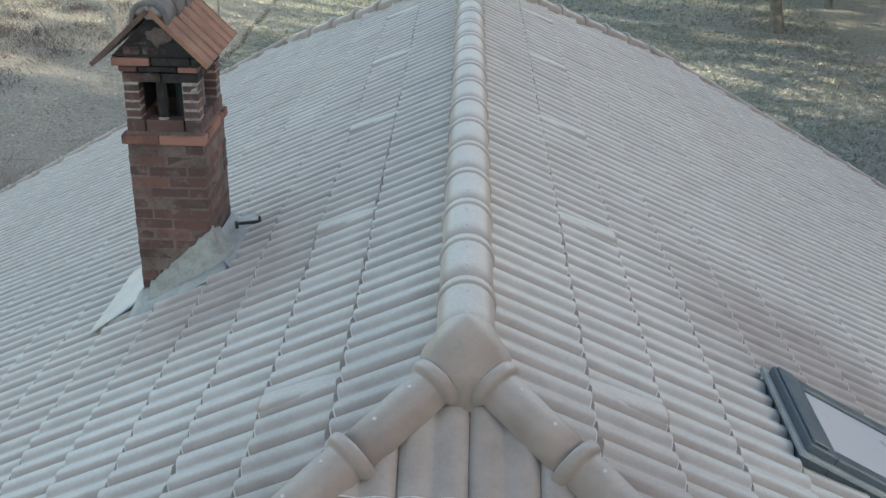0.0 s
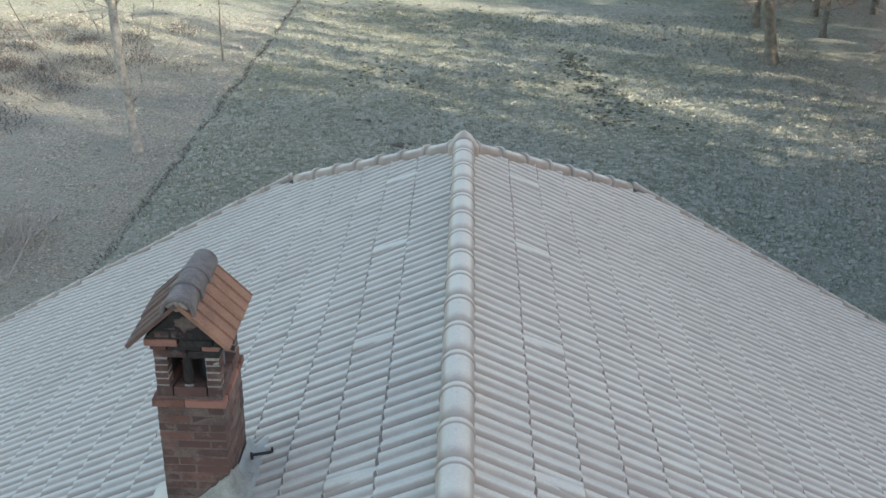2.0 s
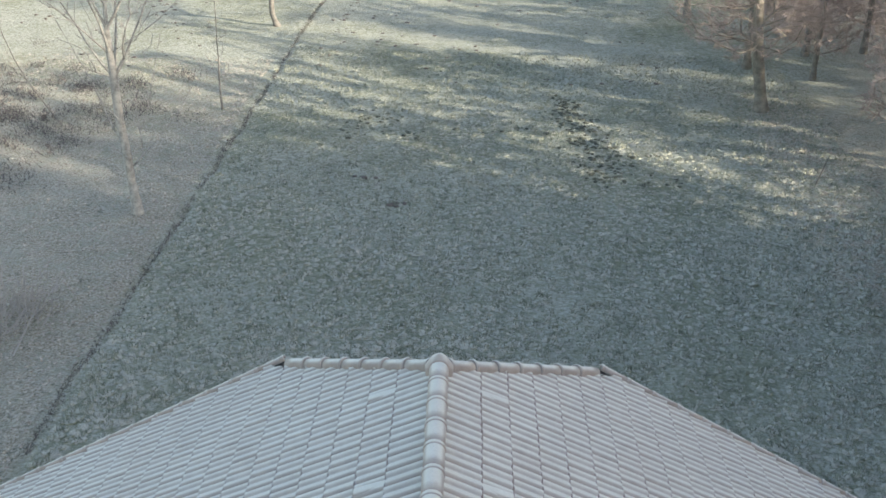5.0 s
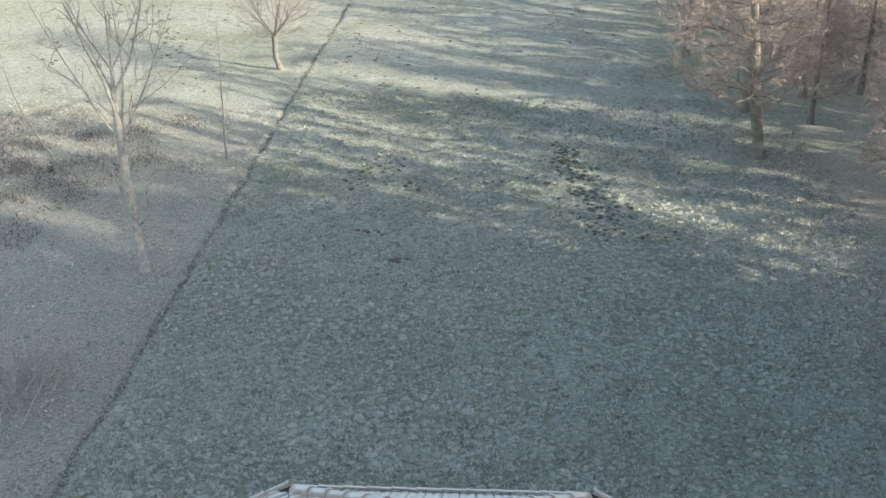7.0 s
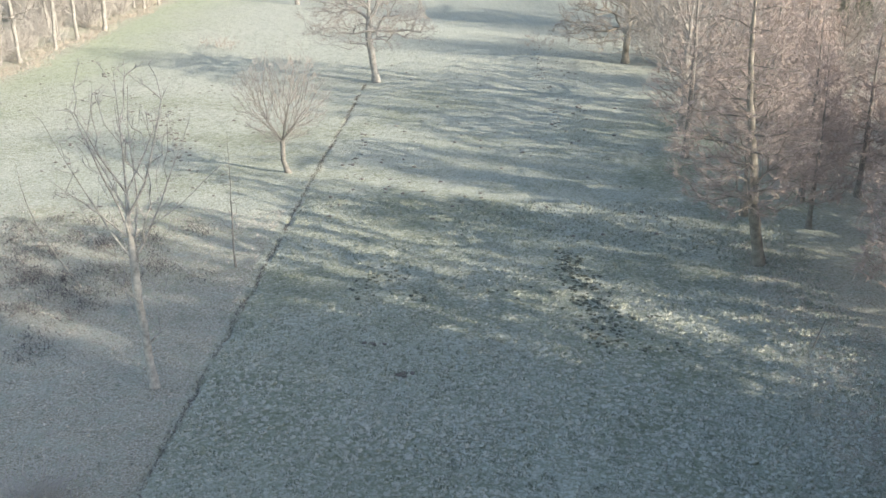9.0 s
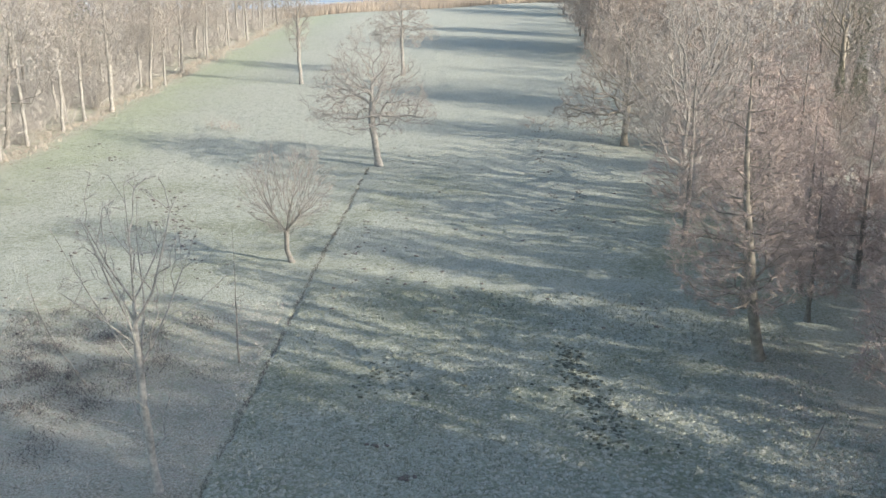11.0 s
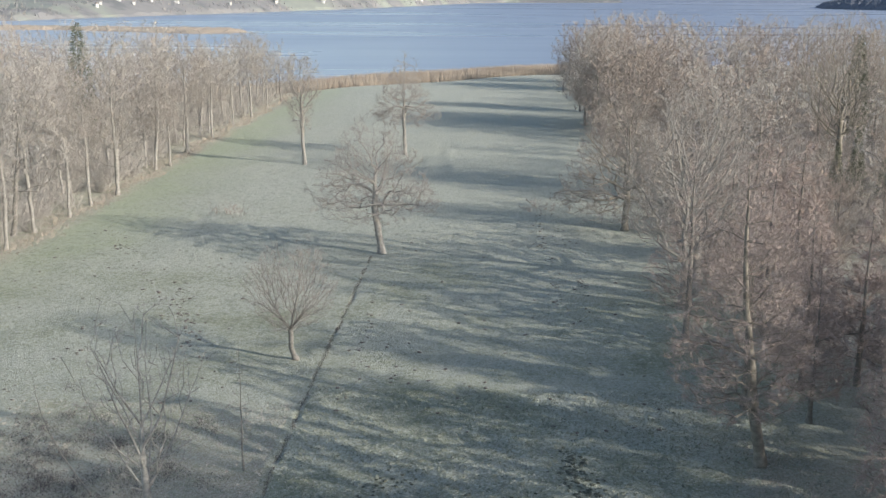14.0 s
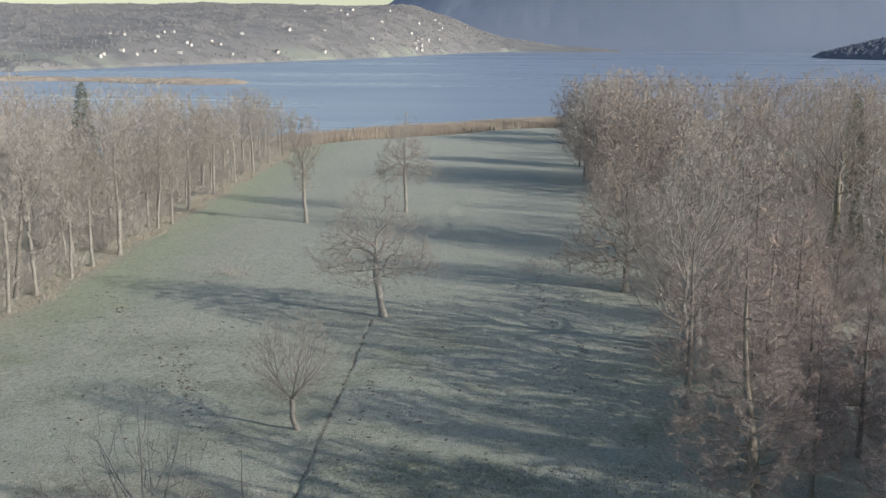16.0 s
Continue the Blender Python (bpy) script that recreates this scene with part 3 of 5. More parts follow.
def hip_side(x, y):
    """Above 0 on a half-hip, below 0 on the long slopes."""
    run = max(Y_NEAR - y, y - Y_FAR)
    return run / HIP_Y - abs(x - XR) / HIP_X


def lay_tiles(slope, frame_m, columns, courses, keep, near, vents=()):
    """Tiles a slope: single tiles near the ridge, the rest in one mesh; those across a hip are cut along it."""
    rest_v, rest_t, made, count = [], [], 0, 0
    rng = np.random.default_rng(len(slope.name) + columns)
    for k in range(courses):
        for c in range(columns):
            m = frame_m @ Matrix.Translation((c * TILE_W, FIRST + COURSE * k, 0)) @ pose(rng.normal(0, 0.0015), rng.normal(0, 0.003), rng.normal(0, 0.0015), rng.normal(0, 0.12), 0, rng.normal(0, 0.08))
            corners = [m @ Vector((a, d, 0.02)) for a in (0, TILE_W) for d in (-TILE_L, 0)]
            sides = [keep(p.x, p.y) for p in corners]
            if max(sides) <= 0:
                continue
            mesh = VENT_MESHES[frame_m[0][1] > 0] if (k, c) in vents else TOP_MESH if k == 0 else TILE_MESH
            if min(sides) < 0:
                bm = bmesh.new()
                bm.from_mesh(TILE_MESH)
                bm.transform(m)
                far = sum(p.y for p in corners) / 4 > (Y_NEAR + Y_FAR) / 2
                right = sum(p.x for p in corners) / 4 > XR
                apex = Vector((XR, Y_FAR if far else Y_NEAR, ZR))
                along = Vector((HIP_X if right else -HIP_X, HIP_Y if far else -HIP_Y, 0))
                no = along.cross(Vector((0, 0, 1))).normalized()
                probe = apex + along * 0.5 + no * 0.2
                bmesh.ops.bisect_plane(bm, geom=bm.verts[:] + bm.edges[:] + bm.faces[:], plane_co=apex, plane_no=no, clear_outer=keep(probe.x, probe.y) < 0, clear_inner=keep(probe.x, probe.y) > 0)
                if bm.faces:
                    bm.transform(m.inverted())
                    ob = part("roof_tile", bm, M_TILE, slope)
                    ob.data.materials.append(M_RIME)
                    ob.data.materials.append(M_LAPSHADE)
                    ob.matrix_basis = m
                else:
                    bm.free()
                continue
            if near(k, c) or mesh is not TILE_MESH:
                ob = new("vent_tile" if (k, c) in vents else "roof_tile", mesh)
                ob.parent, ob.matrix_basis = slope, m
                made += 1
            else:
                mm = np.array(m)
                rest_v.append(TILE_V @ mm[:3, :3].T + mm[:3, 3])
                rest_t.append(TILE_T + count)
                count += len(TILE_V)
    if rest_v:
        me = tri_mesh("tile_field", np.concatenate(rest_v), np.concatenate(rest_t), M_TILE, True)
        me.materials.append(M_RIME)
        me.materials.append(M_LAPSHADE)
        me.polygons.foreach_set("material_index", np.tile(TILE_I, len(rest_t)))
        ob = new("tile_field", me)
        ob.parent = slope
        tagged(ob, kind="stuff")


def deck(name, corners, label):
    """A slope's boarding, 3 cm thick, under the tiles."""
    bm = bmesh.new()
    top = [bm.verts.new(c) for c in corners]
    face = bm.faces.new(top)
    ext = bmesh.ops.extrude_face_region(bm, geom=[face])
    for v in ext["geom"]:
        if isinstance(v, bmesh.types.BMVert):
            v.co.z -= 0.035
    bmesh.ops.recalc_face_normals(bm, faces=bm.faces)
    return part(name, bm, M_DECK, house, label)


def eave_z(reach):
    return ZR - PITCH * reach


n_cols, y_first = 45, 1.553
courses = int(REACH * math.hypot(1, PITCH) / COURSE)
for side, word in ((-1, "west"), (1, "east")):
    ridge_n, ridge_f = (XR, Y_NEAR, ZR), (XR, Y_FAR, ZR)
    hip_n, hip_f = (XR + side * HIP_X, GABLE_NEAR, eave_z(HIP_X)), (XR + side * HIP_X, GABLE_FAR, eave_z(HIP_X))
    low_n, low_f = (XR + side * REACH, GABLE_NEAR, eave_z(REACH)), (XR + side * REACH, GABLE_FAR, eave_z(REACH))
    slope = deck("roof_slope", [ridge_n, hip_n, low_n, low_f, hip_f, ridge_f], "long slope of frosted interlocking tiles")
    down = (side, 0, -PITCH)
    if side < 0:
        m = axes((XR, y_first, ZR), (0, 1, 0), down)
    else:
        m = axes((XR, y_first + n_cols * TILE_W, ZR), (0, -1, 0), down)
    vent_cols = []
    for y in (3.55, 5.27, 6.99, 8.71, 10.43):
        c = int((y + 0.05 - y_first) / TILE_W)
        vent_cols.append(c if side < 0 else n_cols - 1 - c)
    lay_tiles(slope, m, n_cols, courses, lambda x, y: -hip_side(x, y), lambda k, c: k < 6, {(1, c) for c in vent_cols})

hip_pitch = PITCH * HIP_X / HIP_Y
for end, y0, lip, rows in ((-1, Y_NEAR, 0.10, 5), (1, Y_FAR, 0.55, 7)):
    mid_y, low_y = y0 + end * HIP_Y, y0 + end * (HIP_Y + lip)
    mid_z, low_z = ZR - hip_pitch * HIP_Y, ZR - hip_pitch * (HIP_Y + lip)
    slope = deck("roof_hip", [(XR, y0, ZR), (XR + end * HIP_X, mid_y, mid_z), (XR + end * HIP_X, low_y, low_z), (XR - end * HIP_X, low_y, low_z), (XR - end * HIP_X, mid_y, mid_z)], "small half-hip of frosted tiles")
    cols = 2 * (int(HIP_X / TILE_W) + 1)
    m = axes((XR + 0.02 - end * cols / 2 * TILE_W, y0, ZR), (end, 0, 0), (0, end, -hip_pitch))
    lay_tiles(slope, m, cols, rows, lambda x, y: hip_side(x, y) if abs(x - XR) < HIP_X + 0.06 else -1.0, lambda k, c: True)
    if end > 0:
        for i in range(12):
            bm = bmesh.new()
            box(bm, (-0.184, -0.10, -0.008), (0.184, 0.07, 0.012), 0.004)
            ob = part("eave_piece", bm, M_TILE, slope)
            ob.matrix_basis = pose(XR + 0.363 * (i - 5.5), low_y - 0.01, low_z + 0.115, -30, 2.6, 0)


def round_tile(length, r0, r1, collar=0.0, wall=0.014):
    """A half-round ridge tile along +y, its collar at y = 0, with thickness."""
    bm = bmesh.new()
    stations = [(-0.020, r0 - 0.006), (-0.019, r0 + collar * 0.55), (-0.013, r0 + collar * 0.9), (0.0, r0 + collar), (0.014, r0 + collar), (0.026, r0 + collar * 0.8), (0.033, r0 + collar * 0.25), (0.037, r0 - 0.003), (0.046, r0 - 0.001)] if collar else [(0.0, r0)]
    stations += [(length * 0.5, (r0 + r1) / 2), (length, r1)]
    arcs = [radians(-12 + 204 * i / 14) for i in range(15)]
    outer = [[bm.verts.new((r * math.cos(a), y, r * math.sin(a))) for a in arcs] for y, r in stations]
    inner = [[bm.verts.new(((r - wall) * math.cos(a), y, (r - wall) * math.sin(a))) for a in arcs] for y, r in (stations[0], stations[-1])]
    loops = [inner[0]] + outer + [inner[1]]
    for l0, l1 in zip(loops, loops[1:]):
        for i in range(14):
            bm.faces.new((l0[i], l0[i + 1], l1[i + 1], l1[i])).smooth = True
    for i in range(14):
        bm.faces.new((inner[1][i], inner[1][i + 1], inner[0][i + 1], inner[0][i])).smooth = True
    bmesh.ops.recalc_face_normals(bm, faces=bm.faces)
    return bm


def screw_mesh():
    bm = bmesh.new()
    bmesh.ops.create_cone(bm, cap_ends=True, segments=8, radius1=0.009, radius2=0.006, depth=0.008)
    return finish("screw", bm, M_SCREW)


RIDGE_MESH, SCREW_MESH = finish("ridge_tile", round_tile(0.42, 0.113, 0.108, 0.0075), M_TILE), screw_mesh()
HIP_MESH = finish("hip_tile", round_tile(0.42, 0.087, 0.084, 0.021), M_TILE)


def cap_row(name, mesh, start, step, count, turn_m, crown):
    """A row of half-round tiles, each lapping the next and held by two screws."""
    for i in range(count):
        ob = new(name, mesh)
        ob.parent = house
        ob.matrix_basis = Matrix.Translation(Vector(start) + Vector(step) * i) @ turn_m @ pose(0, 0, 0, -0.7, random.uniform(-1, 1), random.uniform(-0.4, 0.4))
        for y in (0.10, 0.27):
            s = new("screw", SCREW_MESH)
            s.parent = ob
            s.location = (random.uniform(-0.006, 0.006), y, crown)


n_ridge = 18
pitch_len = (Y_FAR - Y_NEAR) / n_ridge
cap_row("ridge_tile", RIDGE_MESH, (XR, Y_FAR, ZR + 0.035), (0, -pitch_len, 0), n_ridge, pose(0, 0, 0, 0, 0, 180), 0.110)
for end, y0 in ((-1, Y_NEAR), (1, Y_FAR)):
    for side in (-1, 1):
        along = Vector((side * HIP_X, end * (HIP_Y + 0.08), -PITCH * HIP_X)).normalized()
        across = along.cross(Vector((0, 0, 1))).normalized()
        up = across.cross(along)
        m = Matrix((across, along, up)).transposed().to_4x4()
        run = Vector((HIP_X, HIP_Y + 0.08, PITCH * HIP_X)).length
        cap_row("hip_tile", HIP_MESH, Vector((XR, y0, ZR + 0.02)) + along * 0.145, along * 0.403, 7, m, 0.085)


def end_cap(end):
    """The three-way piece where ridge and hips meet: a smooth pointed hood with three short arms and a tongue between the hips."""
    dirs = [(Vector((0, -end)), 0.0, 0.119, 0.10), *((Vector((s * HIP_X, end * HIP_Y)).normalized(), -PITCH * HIP_X / math.hypot(HIP_X, HIP_Y), 0.092, 0.12) for s in (-1, 1)), (Vector((0, end)), -0.70, 0.080, 0.17)]
    bm = bmesh.new()
    n, span = 56, 0.26
    grid = {}
    for i in range(n + 1):
        for j in range(n + 1):
            x, y = (2 * i / n - 1) * span, (2 * j / n - 1) * span
            heights = []
            for flat, fall, wide, reach in dirs:
                t, w = x * flat.x + y * flat.y, abs(x * flat.y - y * flat.x)
                if -0.06 < t < reach and w < wide:
                    heights.append(math.sqrt(wide ** 2 - w * w) + fall * max(t, 0))
            r = math.hypot(x, y)
            heights.append(0.172 - 0.50 * r - 3.6 * r * r)
            if heights:
                h = math.log(sum(math.exp(60 * q) for q in heights)) / 60
                if h > -0.03:
                    grid[i, j] = bm.verts.new((x, y, h))
    for (i, j) in list(grid):
        q = [grid.get(k) for k in ((i, j), (i + 1, j), (i + 1, j + 1), (i, j + 1))]
        if all(q):
            bm.faces.new(q).smooth = True
    for _ in range(8):
        bmesh.ops.smooth_vert(bm, verts=bm.verts, factor=0.5, use_axis_x=True, use_axis_y=True, use_axis_z=True)
    rim = [e for e in bm.edges if e.is_boundary]
    ext = bmesh.ops.extrude_edge_only(bm, edges=rim)
    for v in ext["geom"]:
        if isinstance(v, bmesh.types.BMVert):
            v.co.z -= 0.14
    bmesh.ops.recalc_face_normals(bm, faces=bm.faces)
    return bm


for end, y0 in ((-1, Y_NEAR), (1, Y_FAR)):
    ob = part("end_cap", end_cap(end), M_TILE, house, "three-way clay cap at the ridge's end", True)
    ob.location = (XR, y0, ZR + 0.04)

VERGE_MESH = finish("verge_tile", round_tile(0.42, 0.052, 0.047, 0.007), M_TILE)
for side in (-1, 1):
    along = Vector((side, 0, -PITCH)).normalized()
    across = along.cross(Vector((0, 0, 1))).normalized()
    m = Matrix((across, along, across.cross(along))).transposed().to_4x4()
    for i in range(14):
        ob = new("verge_tile", VERGE_MESH)
        ob.parent = house
        ob.matrix_basis = Matrix.Translation(Vector((XR + side * (HIP_X + 0.06), GABLE_FAR + 0.02, eave_z(HIP_X + 0.06) + 0.035)) + along * 0.42 * i) @ m

# walls under the roof
for x0, x1, y0, y1 in ((-6.9, -6.6, 2.2, 11.7), (6.66, 6.96, 2.2, 11.7)):
    bm = bmesh.new()
    box(bm, (x0, y0, -0.3), (x1, y1, eave_z(6.96) - 0.06), 0.01)
    part("wall", bm, M_WALL, house)
for y0, y1 in ((1.9, 2.2), (11.7, 12.0)):
    bm = bmesh.new()
    ring = [(-6.9, -0.3), (6.96, -0.3), (6.96, eave_z(6.96) - 0.06), (XR + 2.0, eave_z(2.0) - 0.10), (XR - 2.0, eave_z(2.0) - 0.10), (-6.9, eave_z(6.96) - 0.06)]
    f = bm.faces.new([bm.verts.new((x, y0, z)) for x, z in ring])
    ext = bmesh.ops.extrude_face_region(bm, geom=[f])
    for v in ext["geom"]:
        if isinstance(v, bmesh.types.BMVert):
            v.co.y = y1
    bmesh.ops.recalc_face_normals(bm, faces=bm.faces)
    part("wall", bm, M_WALL, house)
for y0 in (GABLE_NEAR + 0.02, GABLE_FAR - 0.06):
    for side in (-1, 1):
        bm = bmesh.new()
        pts = [(XR + side * HIP_X, eave_z(HIP_X) - 0.03), (XR + side * REACH, eave_z(REACH) - 0.03)]
        ring = [(pts[0][0], pts[0][1]), (pts[1][0], pts[1][1]), (pts[1][0], pts[1][1] - 0.18), (pts[0][0], pts[0][1] - 0.18)]
        f = bm.faces.new([bm.verts.new((x, y0, z)) for x, z in ring])
        ext = bmesh.ops.extrude_face_region(bm, geom=[f])
        for v in ext["geom"]:
            if isinstance(v, bmesh.types.BMVert):
                v.co.y = y0 + 0.04
        bmesh.ops.recalc_face_normals(bm, faces=bm.faces)
        part("bargeboard", bm, M_WOOD, house)


# ---- the chimney ----
CX0, CX1, CY0, CY1 = -1.905, -1.465, 5.63, 6.19
chimney = tagged(new("chimney"), "old sooty red-brick chimney with a little tiled cap", "chimney")


def roof_z(x):
    return ZR - PITCH * abs(x - XR)


def bricks_of_course(x0, x1, y0, y1, shift, deep=0.10):
    """The four sides of one course as (corner, corner) boxes in plan."""
    def run(a, b, first):
        out, p = [], a
        step = first
        while p < b - 0.02:
            q = min(p + step, b)
            if b - q < 0.05:
                q = b
            out.append((p, q))
            p, step = q, 0.22
        return out
    first = 0.22 if shift else 0.11
    res = [((a, y0), (b, y0 + deep)) for a, b in run(x0, x1, first)] + [((a, y1 - deep), (b, y1)) for a, b in run(x0, x1, first)]
    inner = run(y0 + deep, y1 - deep, 0.11 if shift else 0.22)
    return res + [((x0, a), (x0 + deep, b)) for a, b in inner] + [((x1 - deep, a), (x1, b)) for a, b in inner]


brick_rng = random.Random(5)


def brick(lo, hi, parent, name="brick", mat=None):
    bm = bmesh.new()
    j = 0.005
    size = [h - l - 2 * j for l, h in zip(lo, hi)]
    box(bm, [-s / 2 for s in size], [s / 2 for s in size], 0.004)
    for v in bm.verts:
        v.co += Vector(brick_rng.uniform(-0.0012, 0.0012) for _ in range(3))
    ob = part(name, bm, mat or M_BRICK, parent)
    ob.matrix_basis = pose(*((l + h) / 2 + brick_rng.uniform(-0.003, 0.003) for l, h in zip(lo, hi)), 0, 0, brick_rng.uniform(-0.8, 0.8))
    return ob


LAY = 0.0655
bm = bmesh.new()
box(bm, (CX0 + 0.0065, CY0 + 0.0065, 9.2), (CX1 - 0.0065, CY1 - 0.0065, 10.64))
shaft = part("shaft", bm, M_MORTAR, chimney, "mortar core of the brick shaft")
z = 10.565
row = 0
while z - LAY > 9.45:
    for (ax, ay), (bx, by) in bricks_of_course(CX0, CX1, CY0, CY1, row % 2):
        if z > roof_z(min(ax, bx)) - 0.03:
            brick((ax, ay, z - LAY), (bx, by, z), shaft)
    z -= LAY
    row += 1
band = new("band")
band.parent = chimney
for (ax, ay), (bx, by) in bricks_of_course(CX0 - 0.028, CX1 + 0.02, CY0 - 0.022, CY1 + 0.022, 1):
    brick((ax, ay, 10.562), (bx, by, 10.625), band, mat=M_BANDBRICK)
lantern = new("lantern")
lantern.parent = chimney
for (ax, ay), (bx, by) in bricks_of_course(CX0 + 0.008, CX1 - 0.002, CY0 + 0.006, CY1 - 0.006, 0):
    brick((ax, ay, 10.63), (bx, by, 10.715), lantern)
for k in range(4):
    z0 = 10.717 + 0.05 * k
    for x0, x1 in ((CX0 + 0.01, CX0 + 0.105), (CX1 - 0.105, CX1 - 0.004)):
        for y0, y1 in ((CY0 + 0.008, CY0 + 0.115), (CY1 - 0.115, CY1 - 0.008)):
            brick((x0, y0, z0), (x1, y1, z0 + 0.05), lantern)
for x0, x1 in ((CX0 + 0.018, CX0 + 0.098), (CX1 - 0.098, CX1 - 0.012)):
    for y0, y1 in ((CY0 + 0.016, CY0 + 0.106), (CY1 - 0.106, CY1 - 0.016)):
        bm = bmesh.new()
        box(bm, (x0, y0, 10.70), (x1, y1, 10.95))
        part("pier_mortar", bm, M_SLURRY, lantern)
for y in (CY0 + 0.05, CY1 - 0.08):
    bm = bmesh.new()
    box(bm, (-1.712, y - 0.02, 10.70), (-1.665, y + 0.03, 10.95), 0.006)
    bmesh.ops.subdivide_edges(bm, edges=bm.edges, cuts=3, use_grid_fill=True)
    for v in bm.verts:
        v.co += Vector((brick_rng.uniform(-0.006, 0.006), brick_rng.uniform(-0.006, 0.006), 0))
    part("mullion", bm, M_SOOT, lantern, "sooty broken mullion with mortar crumbs")
    bm = bmesh.new()
    box(bm, (-1.715, y - 0.028, 10.695), (-1.655, y + 0.0, 10.72), 0.008)
    box(bm, (-1.700, y - 0.03, 10.635), (-1.682, y - 0.012, 10.70), 0.004)
    part("mortar_dab", bm, M_SLURRY, lantern)
for (ax, ay), (bx, by) in bricks_of_course(CX0 + 0.008, CX1 - 0.002, CY0 + 0.006, CY1 - 0.006, 1):
    brick((ax, ay, 10.917), (bx, by, 10.98), lantern, mat=M_SOOT if brick_rng.random() < 0.6 else None)
for (ax, ay), (bx, by) in bricks_of_course(CX0 - 0.004, CX1 + 0.006, CY0 - 0.008, CY1 + 0.008, 0):
    brick((ax, ay, 10.98), (bx, by, 11.022), band, mat=M_BANDBRICK if ax < -1.86 or 5.8 > ay and bx > -1.50 else M_SOOT)
for (ax, ay), (bx, by) in bricks_of_course(CX0 - 0.03, CX1 + 0.03, CY0 - 0.03, CY1 + 0.03, 1):
    brick((ax, ay, 11.022), (bx, by, 11.078), band, mat=M_BANDBRICK if ax < -1.74 else M_SOOT)
# Two inner walls added near-black, so the openings look dark inside.
for lo, hi in (((CX0 + 0.1, CY1 - 0.10, 10.70), (CX1 - 0.1, CY1 - 0.04, 10.93)), ((CX0 + 0.03, CY0 + 0.11, 10.70), (CX0 + 0.08, CY1 - 0.11, 10.93))):
    bm = bmesh.new()
    box(bm, lo, hi, 0.004)
    part("flue_lining", bm, M_SOOT, lantern, "near-black inner wall added behind the openings")
bm = bmesh.new()
bmesh.ops.create_cone(bm, cap_ends=False, segments=18, radius1=0.085, radius2=0.08, depth=0.32)
flue = part("flue_pipe", bm, M_STEEL, chimney, "dark metal flue inside the open lantern")
flue.location = (-1.60, 5.95, 10.80)
MID, APEX, EAVE = -1.69, 11.335, 0.335
for y0, y1 in ((CY1 - 0.08, CY1 + 0.02), (CY0 - 0.02, CY0 + 0.08)):
    bm = bmesh.new()
    f = bm.faces.new([bm.verts.new((x, y0, z)) for x, z in ((CX0 - 0.02, 11.078), (CX1 + 0.02, 11.078), (MID, APEX - 0.03))])
    ext = bmesh.ops.extrude_face_region(bm, geom=[f])
    for v in ext["geom"]:
        if isinstance(v, bmesh.types.BMVert):
            v.co.y = y1
    bmesh.ops.recalc_face_normals(bm, faces=bm.faces)
    gable = part("gable", bm, M_SOOT, chimney, "soot-black little gable with a grey mortar patch")
for x0, x1 in ((-1.86, -1.76), (-1.755, -1.60), (-1.595, -1.53)):
    brick((x0, CY0 - 0.028, 11.082), (x1, CY0 + 0.03, 11.135), gable)
for x0, x1 in ((-1.80, -1.72), (-1.715, -1.63)):
    brick((x0, CY0 - 0.026, 11.138), (x1, CY0 + 0.03, 11.185), gable)
bm = bmesh.new()
bmesh.ops.create_icosphere(bm, subdivisions=3, radius=1)
for v in bm.verts:
    v.co = (v.co.x * 0.06 * (1 + 0.6 * noise.noise(v.co * 2.5)), v.co.y * 0.012, v.co.z * 0.045 * (1 + 0.7 * noise.noise(v.co * 2.1 + Vector((3, 1, 0)))))
patch = part("mortar_patch", bm, M_MORTAR, gable)
patch.location = (-1.655, CY0 - 0.024, 11.19)
CAP0, CAP1 = CY0 - 0.07, 6.28
for side in (-1, 1):
    reach = EAVE if side < 0 else 0.30
    fall = APEX - 11.035
    leg = math.hypot(reach, fall)
    width = CAP1 - CAP0
    bm = bmesh.new()
    us = [i / 88 for i in range(89)]
    prof = [0.016 - 0.022 * (math.cos(u * 2 * math.pi * 6 + 0.6) > 0.86) + 0.008 * (u > 0.52) for u in us]
    rings = []
    for d in (0.0, 0.5, 1.0):
        rings.append([bm.verts.new((d * leg, u * width, h)) for u, h in zip(us, prof)])
    under = [[bm.verts.new((d * leg, u * width, -0.010)) for u in us] for d in (1.0, 0.0)]
    loops = rings + under
    for l0, l1 in zip(loops, loops[1:]):
        for i in range(88):
            bm.faces.new((l0[i], l0[i + 1], l1[i + 1], l1[i]))
    for i in (0, 88):
        bm.faces.new([l[i] for l in loops])
    bmesh.ops.recalc_face_normals(bm, faces=bm.faces)
    ob = part("cap_tile", bm, M_ORANGE if side > 0 else M_DARKCLAY, chimney, "clean orange clay cap tile with ribs" if side > 0 else "dark weathered clay cap tile")
    d, n = Vector((side * reach, 0, -fall)).normalized(), Vector((side * fall, 0, reach)).normalized()
    ob.matrix_basis = Matrix.Translation((MID, CAP0, APEX)) @ Matrix((d, Vector((0, 1, 0)), n)).transposed().to_4x4()
CAP_MESH = finish("cap_ridge", round_tile(0.275, 0.104, 0.088, 0.005, 0.016), M_GREYCLAY)
for i in range(3):
    ob = new("cap_ridge", CAP_MESH)
    ob.parent = chimney
    ob.matrix_basis = pose(MID, CAP0 + 0.03 + 0.225 * i - 0.02 * (i == 2), APEX - 0.052 + 0.004 * (i % 2), 1.8, 0, random.uniform(-1, 1))
    tagged(ob, "weathered grey half-round cap tile")
bm = bmesh.new()
bmesh.ops.create_icosphere(bm, subdivisions=3, radius=1)
